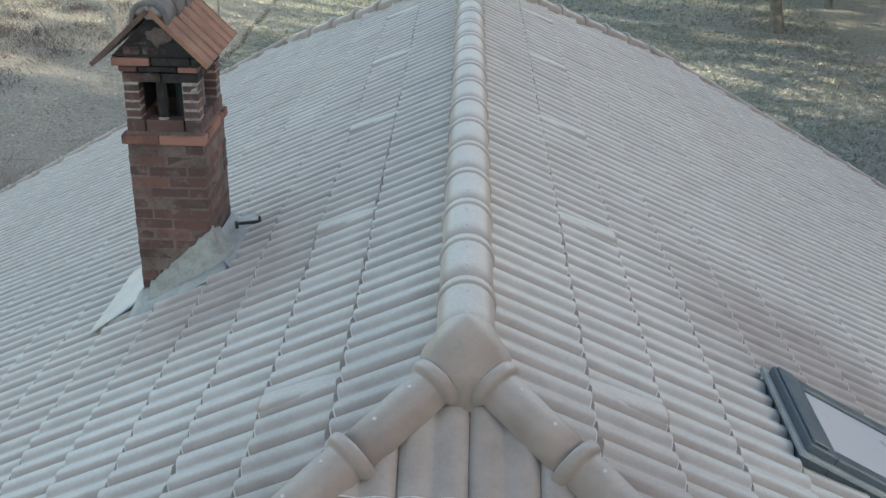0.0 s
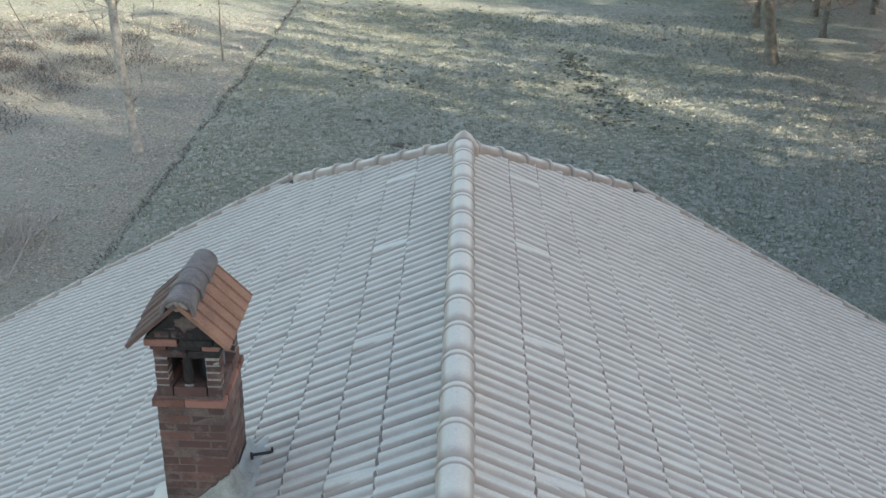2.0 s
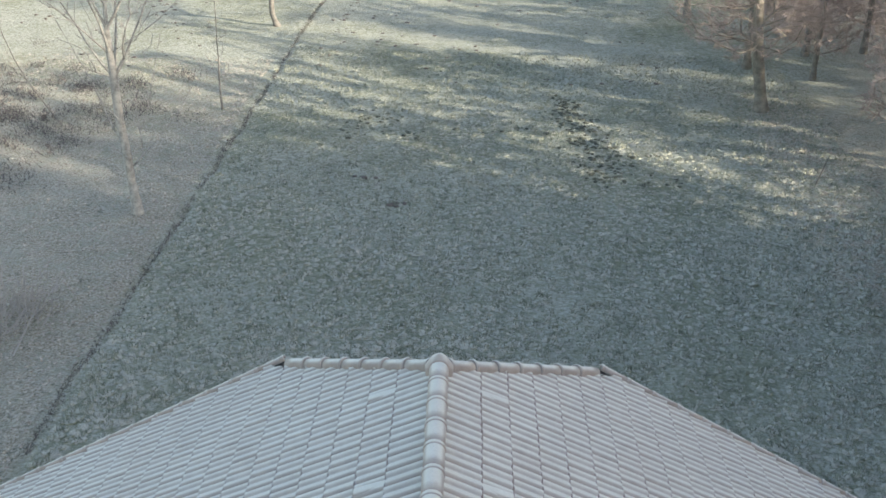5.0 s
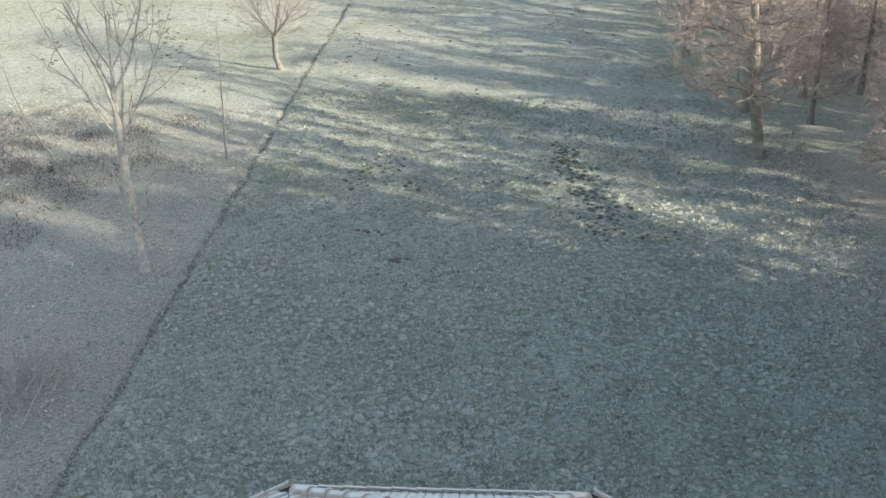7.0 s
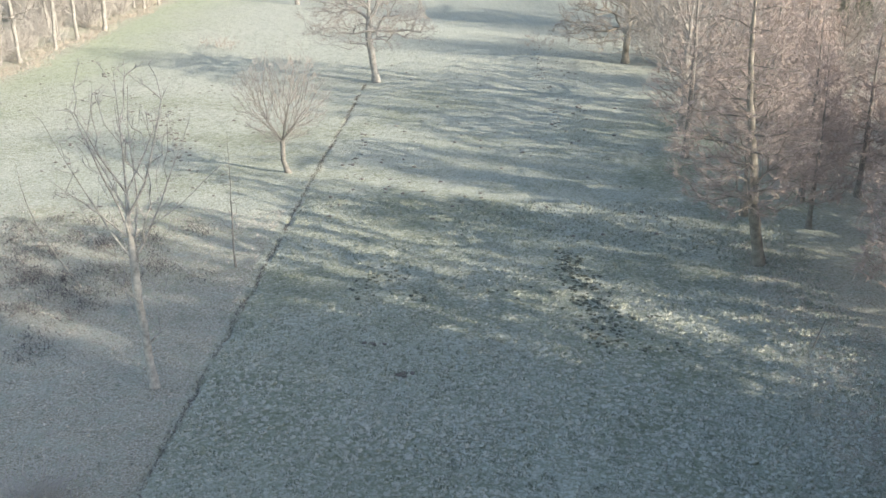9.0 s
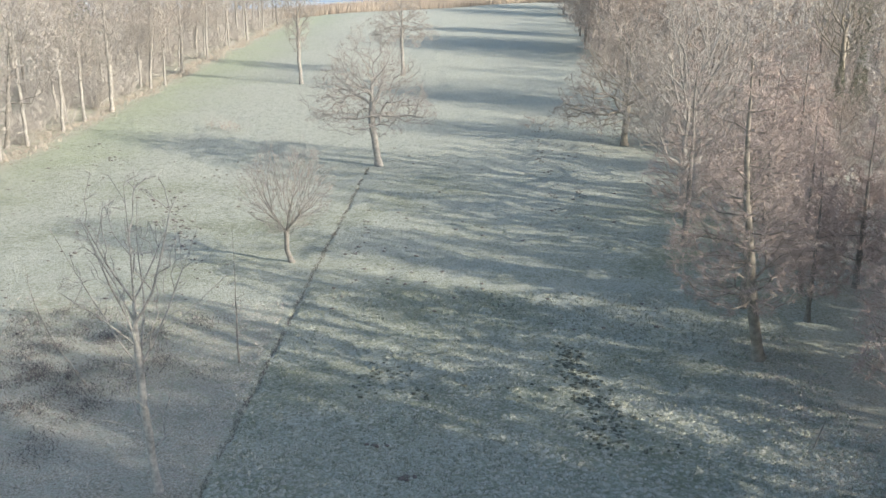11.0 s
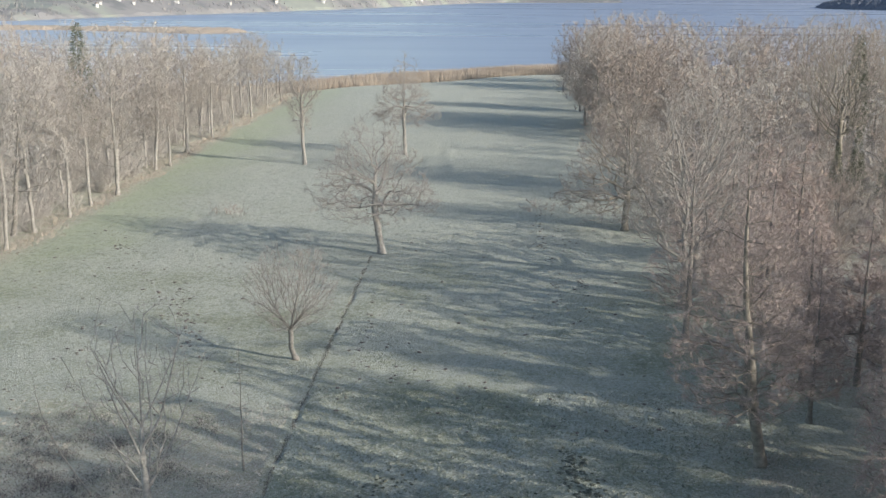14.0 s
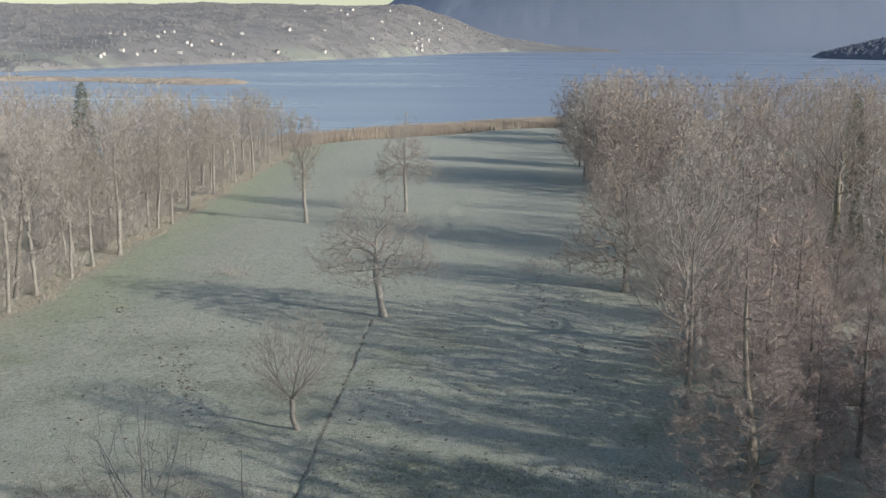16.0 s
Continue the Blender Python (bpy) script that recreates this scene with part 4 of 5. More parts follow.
for v in bm.verts:
    v.co = (v.co.x * 0.085, v.co.y * 0.02, v.co.z * 0.042 * (1 + 0.4 * noise.noise(v.co * 3)))
ob = part("cap_bedding", bm, M_SLURRY, chimney, "pale mortar bedding under the cap")
ob.location = (MID, CAP0 + 0.03, APEX - 0.002)

# flashing round the base
flashing = tagged(new("chimney_flashing"), "dull grey-green lead flashing round the chimney's foot", "flashing")


def skirt(name, pts, mat, thick=0.006):
    """A dressed metal sheet: a strip of quads over two rows of points, with thickness and dents."""
    bm = bmesh.new()
    rows = []
    n = 12
    for a, b in pts:
        rows.append([bm.verts.new(Vector(a).lerp(Vector(b), i / n) + Vector((0, 0, 0.006 * noise.noise(Vector((i * 0.7, len(rows), 0)))))) for i in range(n + 1)])
    for r0, r1 in zip(rows, rows[1:]):
        for i in range(n):
            bm.faces.new((r0[i], r0[i + 1], r1[i + 1], r1[i]))
    bmesh.ops.recalc_face_normals(bm, faces=bm.faces)
    bmesh.ops.solidify(bm, geom=bm.faces[:], thickness=thick)
    return part(name, bm, mat, flashing, smooth=True)


def on_roof(x, y, h=0.06):
    return (x, y, roof_z(x) + h)


f0, e0, b0, w0 = CY0 - 0.012, CX1 + 0.012, CY1 + 0.012, CX0 - 0.012
skirt("front_sheet", [((w0 - 0.01, f0, roof_z(w0) + 0.12), (e0 + 0.01, f0, roof_z(e0) + 0.13)), ((w0 - 0.02, f0 - 0.035, roof_z(w0) + 0.085), (e0 + 0.035, f0 - 0.035, roof_z(e0 + 0.035) + 0.11)), (on_roof(w0 - 0.03, f0 - 0.12, 0.066), on_roof(e0 + 0.09, f0 - 0.11, 0.07)), (on_roof(w0 - 0.04, f0 - 0.19, 0.045), on_roof(e0 + 0.10, f0 - 0.17, 0.045))], M_LEAD)
skirt("back_gutter", [((e0, f0 - 0.005, roof_z(e0) + 0.20), (e0, b0, roof_z(e0) + 0.17)), ((e0 + 0.022, f0 - 0.02, roof_z(e0) + 0.13), (e0 + 0.022, b0 + 0.01, roof_z(e0) + 0.115)), ((e0 + 0.05, f0 - 0.04, roof_z(e0 + 0.05) + 0.09), (e0 + 0.05, b0 + 0.03, roof_z(e0 + 0.05) + 0.08)), (on_roof(e0 + 0.13, f0 - 0.15, 0.05), on_roof(e0 + 0.13, b0 + 0.10, 0.05))], M_LEAD)
skirt("rear_sheet", [((CX0, b0, roof_z(CX0) + 0.10), (e0, b0, roof_z(CX1) + 0.10)), (on_roof(CX0, b0 + 0.13, 0.06), on_roof(CX1 + 0.1, b0 + 0.13, 0.06))], M_LEAD)
skirt("apron", [((w0, f0, roof_z(w0) + 0.12), (w0, b0, roof_z(w0) + 0.12)), ((w0 - 0.02, f0 - 0.05, roof_z(w0) + 0.075), (w0 - 0.02, b0 + 0.04, roof_z(w0) + 0.075)), (on_roof(w0 - 0.30, f0 - 0.15, 0.062), on_roof(w0 - 0.26, b0 + 0.1, 0.062))], M_ZINC)


def haunch():
    """Rough mossy mortar smeared over the sheet and up the lowest bricks, running round the upslope corner."""
    bm = bmesh.new()
    cols = []
    for i in range(49):
        q = i / 34
        turn = min(1.0, max(0.0, (q - 0.90) / 0.22)) * math.pi / 2
        nx, ny = math.sin(turn), -math.cos(turn)
        px, py = CX0 + 0.05 + min(q, 1.0) * (CX1 - CX0 - 0.05), CY0 + max(0.0, q - 1.0) * 0.55
        rise = 0.07 + 0.15 * min(q, 1.0) - 0.10 * max(0.0, q - 1.05) / 0.4 + 0.022 * noise.noise(Vector((i * 0.45, 0, 3)))
        col = []
        for j in range(9):
            v = j / 8
            out = 0.010 + 0.105 * (1 - v) ** 1.9 + 0.009 * noise.noise(Vector((i * 0.5, j * 0.7, 7)))
            x, y = px + nx * out, py + ny * out
            col.append(bm.verts.new((x, y, roof_z(px) + 0.075 + (roof_z(x) - roof_z(px)) * (1 - v) + rise * v + 0.010 * noise.noise(Vector((i * 0.6, j * 0.9, 1))))))
        cols.append(col)
    for c0, c1 in zip(cols, cols[1:]):
        for j in range(8):
            bm.faces.new((c0[j], c1[j], c1[j + 1], c0[j + 1]))
    bmesh.ops.recalc_face_normals(bm, faces=bm.faces)
    bmesh.ops.solidify(bm, geom=bm.faces[:], thickness=0.005)
    return part("haunch", bm, M_HAUNCH, flashing, "mossy pale mortar smeared along the bricks", True)


haunch()
bm = bmesh.new()
box(bm, (-0.10, -0.012, -0.012), (0.10, 0.012, 0.012), 0.004)
box(bm, (0.085, -0.012, -0.01), (0.105, 0.012, 0.05), 0.004)
box(bm, (-0.11, -0.03, -0.035), (-0.085, 0.03, 0.015), 0.004)
hook = tagged(part("roof_hook", bm, M_BLACK), "short black iron hook beside the chimney", "roof hook")
hook.matrix_basis = pose(-1.33, 6.04, roof_z(-1.33) + 0.085, 0, 0, 18) @ Matrix.Diagonal((0.75, 0.75, 0.75, 1))

# ---- the skylight ----
skylight = tagged(new("skylight"), "closed roof window with slate-grey cladding and sky-white glass", "skylight")
SX0, SX1, SY0, SY1 = 1.50, 2.50, 3.86, 4.52
down = Vector((1, 0, -PITCH)).normalized()
m = axes((SX0, SY1, roof_z(SX0) + 0.03), (0, -1, 0), down)
W, L, H = SY1 - SY0, (SX1 - SX0) * math.hypot(1, PITCH), 0.115
for name, lo, hi in (("frame", (0, 0, 0), (W, 0.15, H)), ("frame", (0, L - 0.09, 0), (W, L, H - 0.01)), ("frame", (0, 0.15, 0), (0.07, L - 0.09, H - 0.004)), ("frame", (W - 0.07, 0.15, 0), (W, L - 0.09, H - 0.004))):
    bm = bmesh.new()
    box(bm, lo, hi, 0.008)
    ob = part(name, bm, M_STEEL, skylight)
    ob.matrix_basis = m
bm = bmesh.new()
box(bm, (0.055, 0.13, 0.05), (W - 0.055, L - 0.07, H - 0.022), 0.002)
part("pane", bm, M_GLASS, skylight, "pane coloured white for the sky's reflection").matrix_basis = m
bm = bmesh.new()
box(bm, (0.02, 0.012, H), (W - 0.02, 0.10, H + 0.014), 0.005)
part("hood", bm, M_STEEL, skylight).matrix_basis = m
bm = bmesh.new()
box(bm, (-0.025, -0.03, 0.05), (W + 0.025, L + 0.05, 0.072), 0.003)
part("flashing_tray", bm, M_LEAD, skylight).matrix_basis = m


# ---- trees ----
def prisms(segs, sides):
    """Tapered prisms for rows of (x, y, z, x, y, z, r0, r1)."""
    s = np.asarray(segs, float)
    p, q, r0, r1 = s[:, :3], s[:, 3:6], s[:, 6], s[:, 7]
    d = q - p
    d /= np.maximum(np.linalg.norm(d, axis=1, keepdims=True), 1e-6)
    ref = np.where(np.abs(d[:, 2:3]) > 0.9, np.array([[1.0, 0, 0]]), np.array([[0, 0, 1.0]]))
    u = np.cross(d, ref)
    u /= np.linalg.norm(u, axis=1, keepdims=True)
    w = np.cross(d, u)
    ang = np.arange(sides) * 2 * np.pi / sides
    ring = u[:, None] * np.cos(ang)[None, :, None] + w[:, None] * np.sin(ang)[None, :, None]
    lo, hi = p[:, None] + ring * r0[:, None, None], q[:, None] + ring * r1[:, None, None]
    v = np.concatenate([lo, hi], 1).reshape(-1, 3)
    i = np.arange(sides)
    j = (i + 1) % sides
    t = np.concatenate([np.stack([i, j, j + sides], 1), np.stack([i, j + sides, i + sides], 1)])
    return v, (t[None] + (np.arange(len(s)) * 2 * sides)[:, None, None]).reshape(-1, 3)


def slivers(rows):
    """Fine twigs: a thin two-faced spike for each row of (x, y, z, dx, dy, dz, width)."""
    s = np.asarray(rows, float)
    p, d, w = s[:, :3], s[:, 3:6], s[:, 6]
    side = np.cross(d, np.random.default_rng(7).normal(size=d.shape))
    side *= (w / np.maximum(np.linalg.norm(side, axis=1), 1e-9))[:, None] * 0.5
    v = np.stack([p - side, p + side, p + d], 1).reshape(-1, 3)
    return v, np.arange(len(s) * 3).reshape(-1, 3)


def joined(*meshes):
    vs, ts, n = [], [], 0
    for v, t in meshes:
        vs.append(v)
        ts.append(t + n)
        n += len(v)
    return np.concatenate(vs), np.concatenate(ts)


UP = np.array([0, 0, 1.0])


def unit(v):
    return v / max(np.linalg.norm(v), 1e-9)


def crown_width(shape, u):
    """Half-width of a crown at the share u of its height, 0 to 1."""
    if shape == "cone":
        return np.minimum(1.0, (u + 0.10) * 4.0) * (1.02 - u) ** 0.75
    if shape == "vase":
        return (0.22 + 0.78 * np.minimum(1, u * 1.35)) * np.clip(1.04 - u, 0, 1) ** 0.28
    if shape == "dome":
        return np.minimum(1.0, 0.55 + u * 2.6) * np.clip(1.02 - u, 0, 1) ** 0.55
    return np.sin(np.pi * np.clip(0.10 + 0.88 * u, 0, 1)) ** 0.7


def grow(seed, height, radius, spec):
    """A leafless tree, foot at the origin, its branches reaching out evenly into a crown's outline.
    Returns its wood and its twigs as meshes. spec: fork (height of the trunk's end, as a share), leader (how far the stem
    goes on into the crown), base and width of the crown (shares of the height), shape, tips, direct (how straight branches
    run from the fork), limbs (share, azimuth, elevation, length), twigs (count, length, width), lean, droop."""
    rng = np.random.default_rng(seed)
    nodes, parent, path = [np.zeros(3)], [-1], [0.0]
    stem = []

    def push(p, i):
        nodes.append(np.asarray(p, float))
        parent.append(i)
        path.append(path[i] * (spec.get("stem_cost", 1.0) if i in stem else 1.0) + float(np.linalg.norm(nodes[-1] - nodes[i])))
        return len(nodes) - 1

    # stem
    lx, ly = spec.get("lean", (0, 0))
    top = max(spec["fork"], spec.get("leader", 0))
    n = max(5, int(top * height / 0.9))
    i, wob = 0, np.zeros(2)
    trunk_line = [0]
    for k in range(1, n + 1):
        f = k / n * top
        wob = wob + rng.normal(0, spec.get("wobble", 0.012) * height / n ** 0.5, 2)
        c = math.sin(min(1, f / max(spec["fork"], 0.2)) * math.pi * 0.5)
        i = push((lx * height * c + wob[0], ly * height * c + wob[1], f * height), i)
        trunk_line.append(i)
    stem = trunk_line
    # main limbs
    for share, az, el, length in spec.get("limbs", ()):
        j = stem[min(len(stem) - 1, int(round(share / top * n)))]
        d = np.array([math.cos(radians(az)) * math.cos(radians(el)), math.sin(radians(az)) * math.cos(radians(el)), math.sin(radians(el))])
        m = max(2, int(length / 0.8))
        p = nodes[j]
        for k in range(m):
            d = unit(d + rng.normal(0, spec.get("bend", 0.16), 3) + UP * spec.get("lift", 0.03))
            p = p + d * length / m
            j = push(p, j)
    # even crown of tips
    want = spec["tips"]
    u = rng.uniform(0, 1, want * 9)
    w = crown_width(spec["shape"], u)
    u = u[rng.uniform(0, 1, len(u)) < w ** 2][:want]
    w = crown_width(spec["shape"], u)
    a, s = rng.uniform(0, 2 * np.pi, len(u)), rng.uniform(0.04, 1, len(u)) ** 0.45
    knob = 1 + 0.16 * np.sin(a * 3 + seed) * np.sin(u * 9 + seed) + 0.10 * np.sin(a * 5 + u * 13)
    rad = w * s * knob * spec["width"] * height
    z = height * (spec["base"] + (1 - spec["base"]) * u) - spec.get("droop", 0.0) * rad * s
    ox, oy = spec.get("shift", (0, 0))
    pts = np.stack([lx * height + ox * height + rad * np.cos(a), ly * height + oy * height + rad * np.sin(a), z], 1)
    lead = spec["direct"]
    first = max(1, int(len(stem) * spec.get("bare", 0.5)))
    cost, src = np.full(len(pts), 1e9), np.zeros(len(pts), int)

    def offer(k):
        d = pts - nodes[k]
        c = np.linalg.norm(d, axis=1) + lead * path[k] * (spec.get("stem_cost", 1.0) if k < len(stem) else 1.0) + np.maximum(0, -d[:, 2]) * spec.get("rise", 0.5)
        better = c < cost
        cost[better], src[better] = c[better], k

    for k in range(first, len(nodes)):
        offer(k)
    todo = np.ones(len(pts), bool)
    for _ in range(len(pts)):
        j = int(np.argmin(np.where(todo, cost, 1e9)))
        todo[j] = False
        b = nodes[src[j]]
        gap = float(np.linalg.norm(pts[j] - b))
        k = src[j]
        if gap > 1.1:
            m = int(gap / 0.7)
            for q in range(1, m):
                k = push(b + (pts[j] - b) * q / m + rng.normal(0, 0.06, 3) + UP * 0.10 * gap * math.sin(math.pi * q / m) * spec.get("arch", 0.3), k)
        k = push(pts[j], k)
        offer(k)
    # girth from the tips downwards
    total, kids = len(nodes), np.zeros(len(nodes), int)
    for k in range(1, total):
        kids[parent[k]] += 1
    tip = spec.get("tip", 0.010)
    power = max(1.5, math.log(max(2, int((kids == 0).sum()))) / math.log(radius / tip))
    area = np.zeros(total)
    for k in range(total - 1, -1, -1):
        if kids[k] == 0:
            area[k] = tip ** power
        if k:
            area[parent[k]] += area[k]
    girth = area ** (1 / power)
    wood = {7: [], 4: [], 3: []}
    fine = []
    count, length, width = spec["twigs"]
    for k in range(1, total):
        p, q = nodes[parent[k]], nodes[k]
        r1 = girth[k]
        r0 = min(girth[parent[k]], r1 * 1.25)
        if parent[k] == 0:
            r0 *= 1.5
        if spec.get("light") and r1 < 0.045:
            fine.append((*p, *((q - p) * 1.25), r1 * 2.4))
        else:
            wood[7 if r1 > 0.09 and not spec.get("light") else 4 if r1 > 0.035 else 3].append((*(p - (q - p) * 0.06), *q, r0, r1))
        if r1 < spec.get("twig_below", 0.045):
            d = unit(q - p)
            for _ in range(rng.poisson(count)):
                e = unit(d * 0.45 + rng.normal(0, 0.55, 3) + UP * spec.get("twig_lift", 0.1)) * length * rng.uniform(0.35, 1.25)
                fine.append((*(p + (q - p) * rng.uniform(0.1, 1)), *e, width))
    return joined(*[prisms(x, k) for k, x in wood.items() if x]), slivers(fine)


def tree(name, seed, height, radius, spec, bark, twig, label, category="tree", group=""):
    """One tree as a thing: trunk with limbs, and a crown of twigs."""
    body, fine = grow(seed, height, radius, spec)
    root = tagged(new(name), label, category, group)
    for n, (v, t), mat, sm in (("trunk", body, bark, True), ("crown", fine, twig, False)):
        ob = new(n, tri_mesh(n, v, t, mat, sm))
        ob.parent = root
    return root


def at(root, x, y, turn=0.0, size=1.0):
    root.matrix_basis = pose(x, y, float(ground_z(np.array([x * 1.0]), np.array([y * 1.0]))[0]) - 0.03, 0, 0, turn) @ Matrix.Diagonal((size, size, size, 1))
    return root


def ring_of_limbs(n, share, el, length, seed, spread=0.1):
    """Main limbs set round a stem."""
    r = random.Random(seed)
    return tuple((share + r.uniform(-spread, spread), 360 * i / n + r.uniform(-22, 22), el + r.uniform(-9, 9), length * r.uniform(0.75, 1.15)) for i in range(n))


UPRIGHT = {"fork": 0.42, "leader": 0.97, "base": 0.22, "width": 0.25, "shape": "vase", "tips": 330, "direct": 0.55, "limbs": ((0.17, 8, 44, 4.6), (0.22, 178, 8, 3.6), (0.23, 170, 48, 6.2), (0.43, 182, 56, 6.6), (0.44, 12, 50, 6.2), (0.45, 95, 62, 5.5), (0.46, 275, 58, 5.2), (0.48, 2, 34, 5.0), (0.52, 350, 60, 5.0), (0.55, 168, 64, 4.6), (0.62, 205, 62, 3.6), (0.64, 40, 60, 3.6), (0.5, 225, 40, 4.4)), "lift": 0.05, "bend": 0.07, "twigs": (7, 0.5, 0.010), "twig_lift": 0.35, "tip": 0.0115, "bare": 0.40, "arch": 0.1, "wobble": 0.008, "twig_below": 0.02, "lean": (-0.03, 0.0)}
SLENDER = {"fork": 0.9, "leader": 0.98, "base": 0.2, "width": 0.11, "shape": "cone", "tips": 46, "direct": 0.2, "twigs": (5, 0.4, 0.008), "twig_lift": 0.4, "tip": 0.006, "bare": 0.25, "rise": 1.5}
BROOM = {"fork": 0.25, "base": 0.24, "width": 0.38, "shape": "oval", "tips": 760, "direct": 0.75, "limbs": ring_of_limbs(17, 0.27, 46, 3.0, 2, 0.02), "bend": 0.08, "twigs": (11, 0.55, 0.011), "tip": 0.006, "lean": (-0.03, 0.0), "bare": 0.85, "arch": 0.1, "rise": 0.9}
OLDOAK = {"fork": 0.40, "leader": 0.62, "base": 0.30, "width": 0.53, "shape": "dome", "tips": 1000, "direct": 0.38, "limbs": ((0.36, 5, 4, 6.0), (0.42, 20, 30, 6.0), (0.42, 165, 45, 6.2), (0.45, 190, 24, 5.6), (0.46, 60, 50, 6.0), (0.44, 290, 35, 5.0), (0.42, 110, 30, 5.5), (0.5, 240, 45, 5.0), (0.55, 330, 50, 4.5)), "bend": 0.20, "twigs": (19, 0.8, 0.012), "twig_lift": -0.12, "tip": 0.017, "lean": (-0.055, 0.0), "bare": 0.7, "droop": 0.16, "wobble": 0.014}
MIDOAK = {**OLDOAK, "fork": 0.46, "leader": 0.88, "base": 0.36, "width": 0.31, "shape": "oval", "tips": 560, "lean": (-0.02, 0), "limbs": ring_of_limbs(8, 0.56, 38, 4.6, 7, 0.14), "twigs": (14, 0.95, 0.024), "droop": 0.05, "bare": 0.45}
SPIRE = {**MIDOAK, "leader": 0.97, "base": 0.28, "width": 0.38, "shape": "cone", "lean": (0, 0), "limbs": ((0.5, 5, 10, 6.4), (0.5, 178, 14, 6.0), (0.45, 80, 15, 5), (0.45, 270, 15, 5), (0.62, 150, 25, 4), (0.64, 20, 25, 4))}
CONIC = {"fork": 0.9, "leader": 0.98, "base": 0.17, "width": 0.27, "shape": "cone", "tips": 900, "direct": 0.5, "stem_cost": 0.2, "limbs": (), "twigs": (20, 0.66, 0.022), "twig_lift": 0.0, "tip": 0.012, "bare": 0.17, "rise": 0.9, "wobble": 0.007, "droop": 0.1}
FORKED = {"fork": 0.30, "leader": 0.55, "base": 0.22, "width": 0.32, "shape": "oval", "tips": 860, "direct": 0.62, "limbs": ring_of_limbs(10, 0.38, 44, 8.0, 11, 0.12), "lift": 0.06, "bend": 0.14, "twigs": (8, 0.85, 0.020), "tip": 0.017, "bare": 0.4, "twig_lift": 0.1, "droop": 0.06}
BROADFORK = {**FORKED, "fork": 0.32, "leader": 0.62, "base": 0.20, "width": 0.40, "tips": 1050, "limbs": tuple((0.33 + 0.02 * (i % 4), 47 * i, 38 + 7 * (i % 5), 9.5 + 0.8 * (i % 3)) for i in range(13)), "bend": 0.09, "tip": 0.021, "twigs": (9, 0.8, 0.017), "shape": "dome", "direct": 0.5}
LOWOAK = {**OLDOAK, "fork": 0.30, "base": 0.16, "width": 0.48, "lean": (0.0, 0), "limbs": ring_of_limbs(11, 0.34, 26, 6.2, 5, 0.14), "twigs": (18, 0.9, 0.019), "droop": 0.28, "shift": (-0.06, 0)}
TALL = {"fork": 0.5, "leader": 0.95, "base": 0.32, "width": 0.26, "shape": "oval", "tips": 560, "direct": 0.4, "limbs": ring_of_limbs(8, 0.55, 50, 5.0, 3, 0.18), "bend": 0.12, "twigs": (15, 0.9, 0.020), "tip": 0.009, "bare": 0.4}

at(tree("birch_tree", 12, 13.4, 0.185, UPRIGHT, M_WHITEBARK, M_GREYTWIG, "bare young birch with pale ascending branches"), -12.68, 38.7)
at(tree("sapling", 5, 7.6, 0.06, SLENDER, M_BARK, M_GREYTWIG, "thin bare sapling beside the ditch", "tree"), -12.3, 52.5)
at(tree("leaning_sapling", 9, 6.4, 0.05, {**SLENDER, "lean": (-0.42, 0.1)}, M_BARK, M_GREYTWIG, "thin leaning sapling among brambles", "tree"), -19.6, 49.5)
at(tree("pollard_tree", 22, 9.2, 0.18, BROOM, M_BARK, M_TWIG, "small leaning tree with a bushy twig crown"), -12.4, 70.1)
at(tree("oak_tree", 38, 14.4, 0.34, OLDOAK, M_BIRCH, M_TWIG, "old spreading bare oak at the ditch's end"), -9.2, 102.2)
at(tree("oak_tree", 33, 16.3, 0.28, {**MIDOAK, "shape": "vase", "width": 0.27, "base": 0.30, "limbs": ring_of_limbs(9, 0.50, 60, 6.4, 7, 0.10), "lift": 0.06, "twigs": (13, 0.9, 0.020)}, M_PALEBARK, M_TWIG, "tall bare oak in the open meadow"), -25.7, 157.5)
at(tree("oak_tree", 41, 16.6, 0.27, SPIRE, M_PALEBARK, M_TWIG, "bare oak with a tall spire in the far meadow"), -11.2, 168.0)
at(tree("alder_tree", 14, 17.6, 0.31, {**CONIC, "lean": (-0.105, 0.0), "twigs": (22, 0.60, 0.020), "tip": 0.015, "base": 0.19, "width": 0.285, "shift": (0.03, 0)}, M_MOSSBARK, M_PINKTWIG, "bare alder with reddish twigs and mossy foot"), 15.9, 54.3)
at(tree("alder_tree", 15, 14.0, 0.23, {**TALL, "twigs": (18, 0.7, 0.014)}, M_MOSSBARK, M_PINKTWIG, "bare alder trunk close behind its neighbour"), 17.1, 62.8)
at(tree("alder_tree", 16, 15.0, 0.24, {**CONIC, "twigs": (17, 0.65, 0.015), "tips": 600}, M_BARK, M_PINKTWIG, "slim bare alder at the wood's edge"), 15.9, 76.0)
at(tree("poplar_tree", 17, 20.0, 0.52, BROADFORK, M_BIRCH, M_TWIG, "tall pale many-stemmed tree at the wood's edge"), 19.6, 91.6)
at(tree("poplar_tree", 18, 19.5, 0.29, {**FORKED, "limbs": ring_of_limbs(6, 0.4, 62, 8.0, 21, 0.12)}, M_BIRCH, M_TWIG, "tall pale forked tree in a clump"), 17.0, 84.0, 40)
at(tree("oak_tree", 19, 16.0, 0.36, LOWOAK, M_MOSSBARK, M_TWIG, "low-branched mossy oak at the meadow's edge"), 16.5, 114.2)
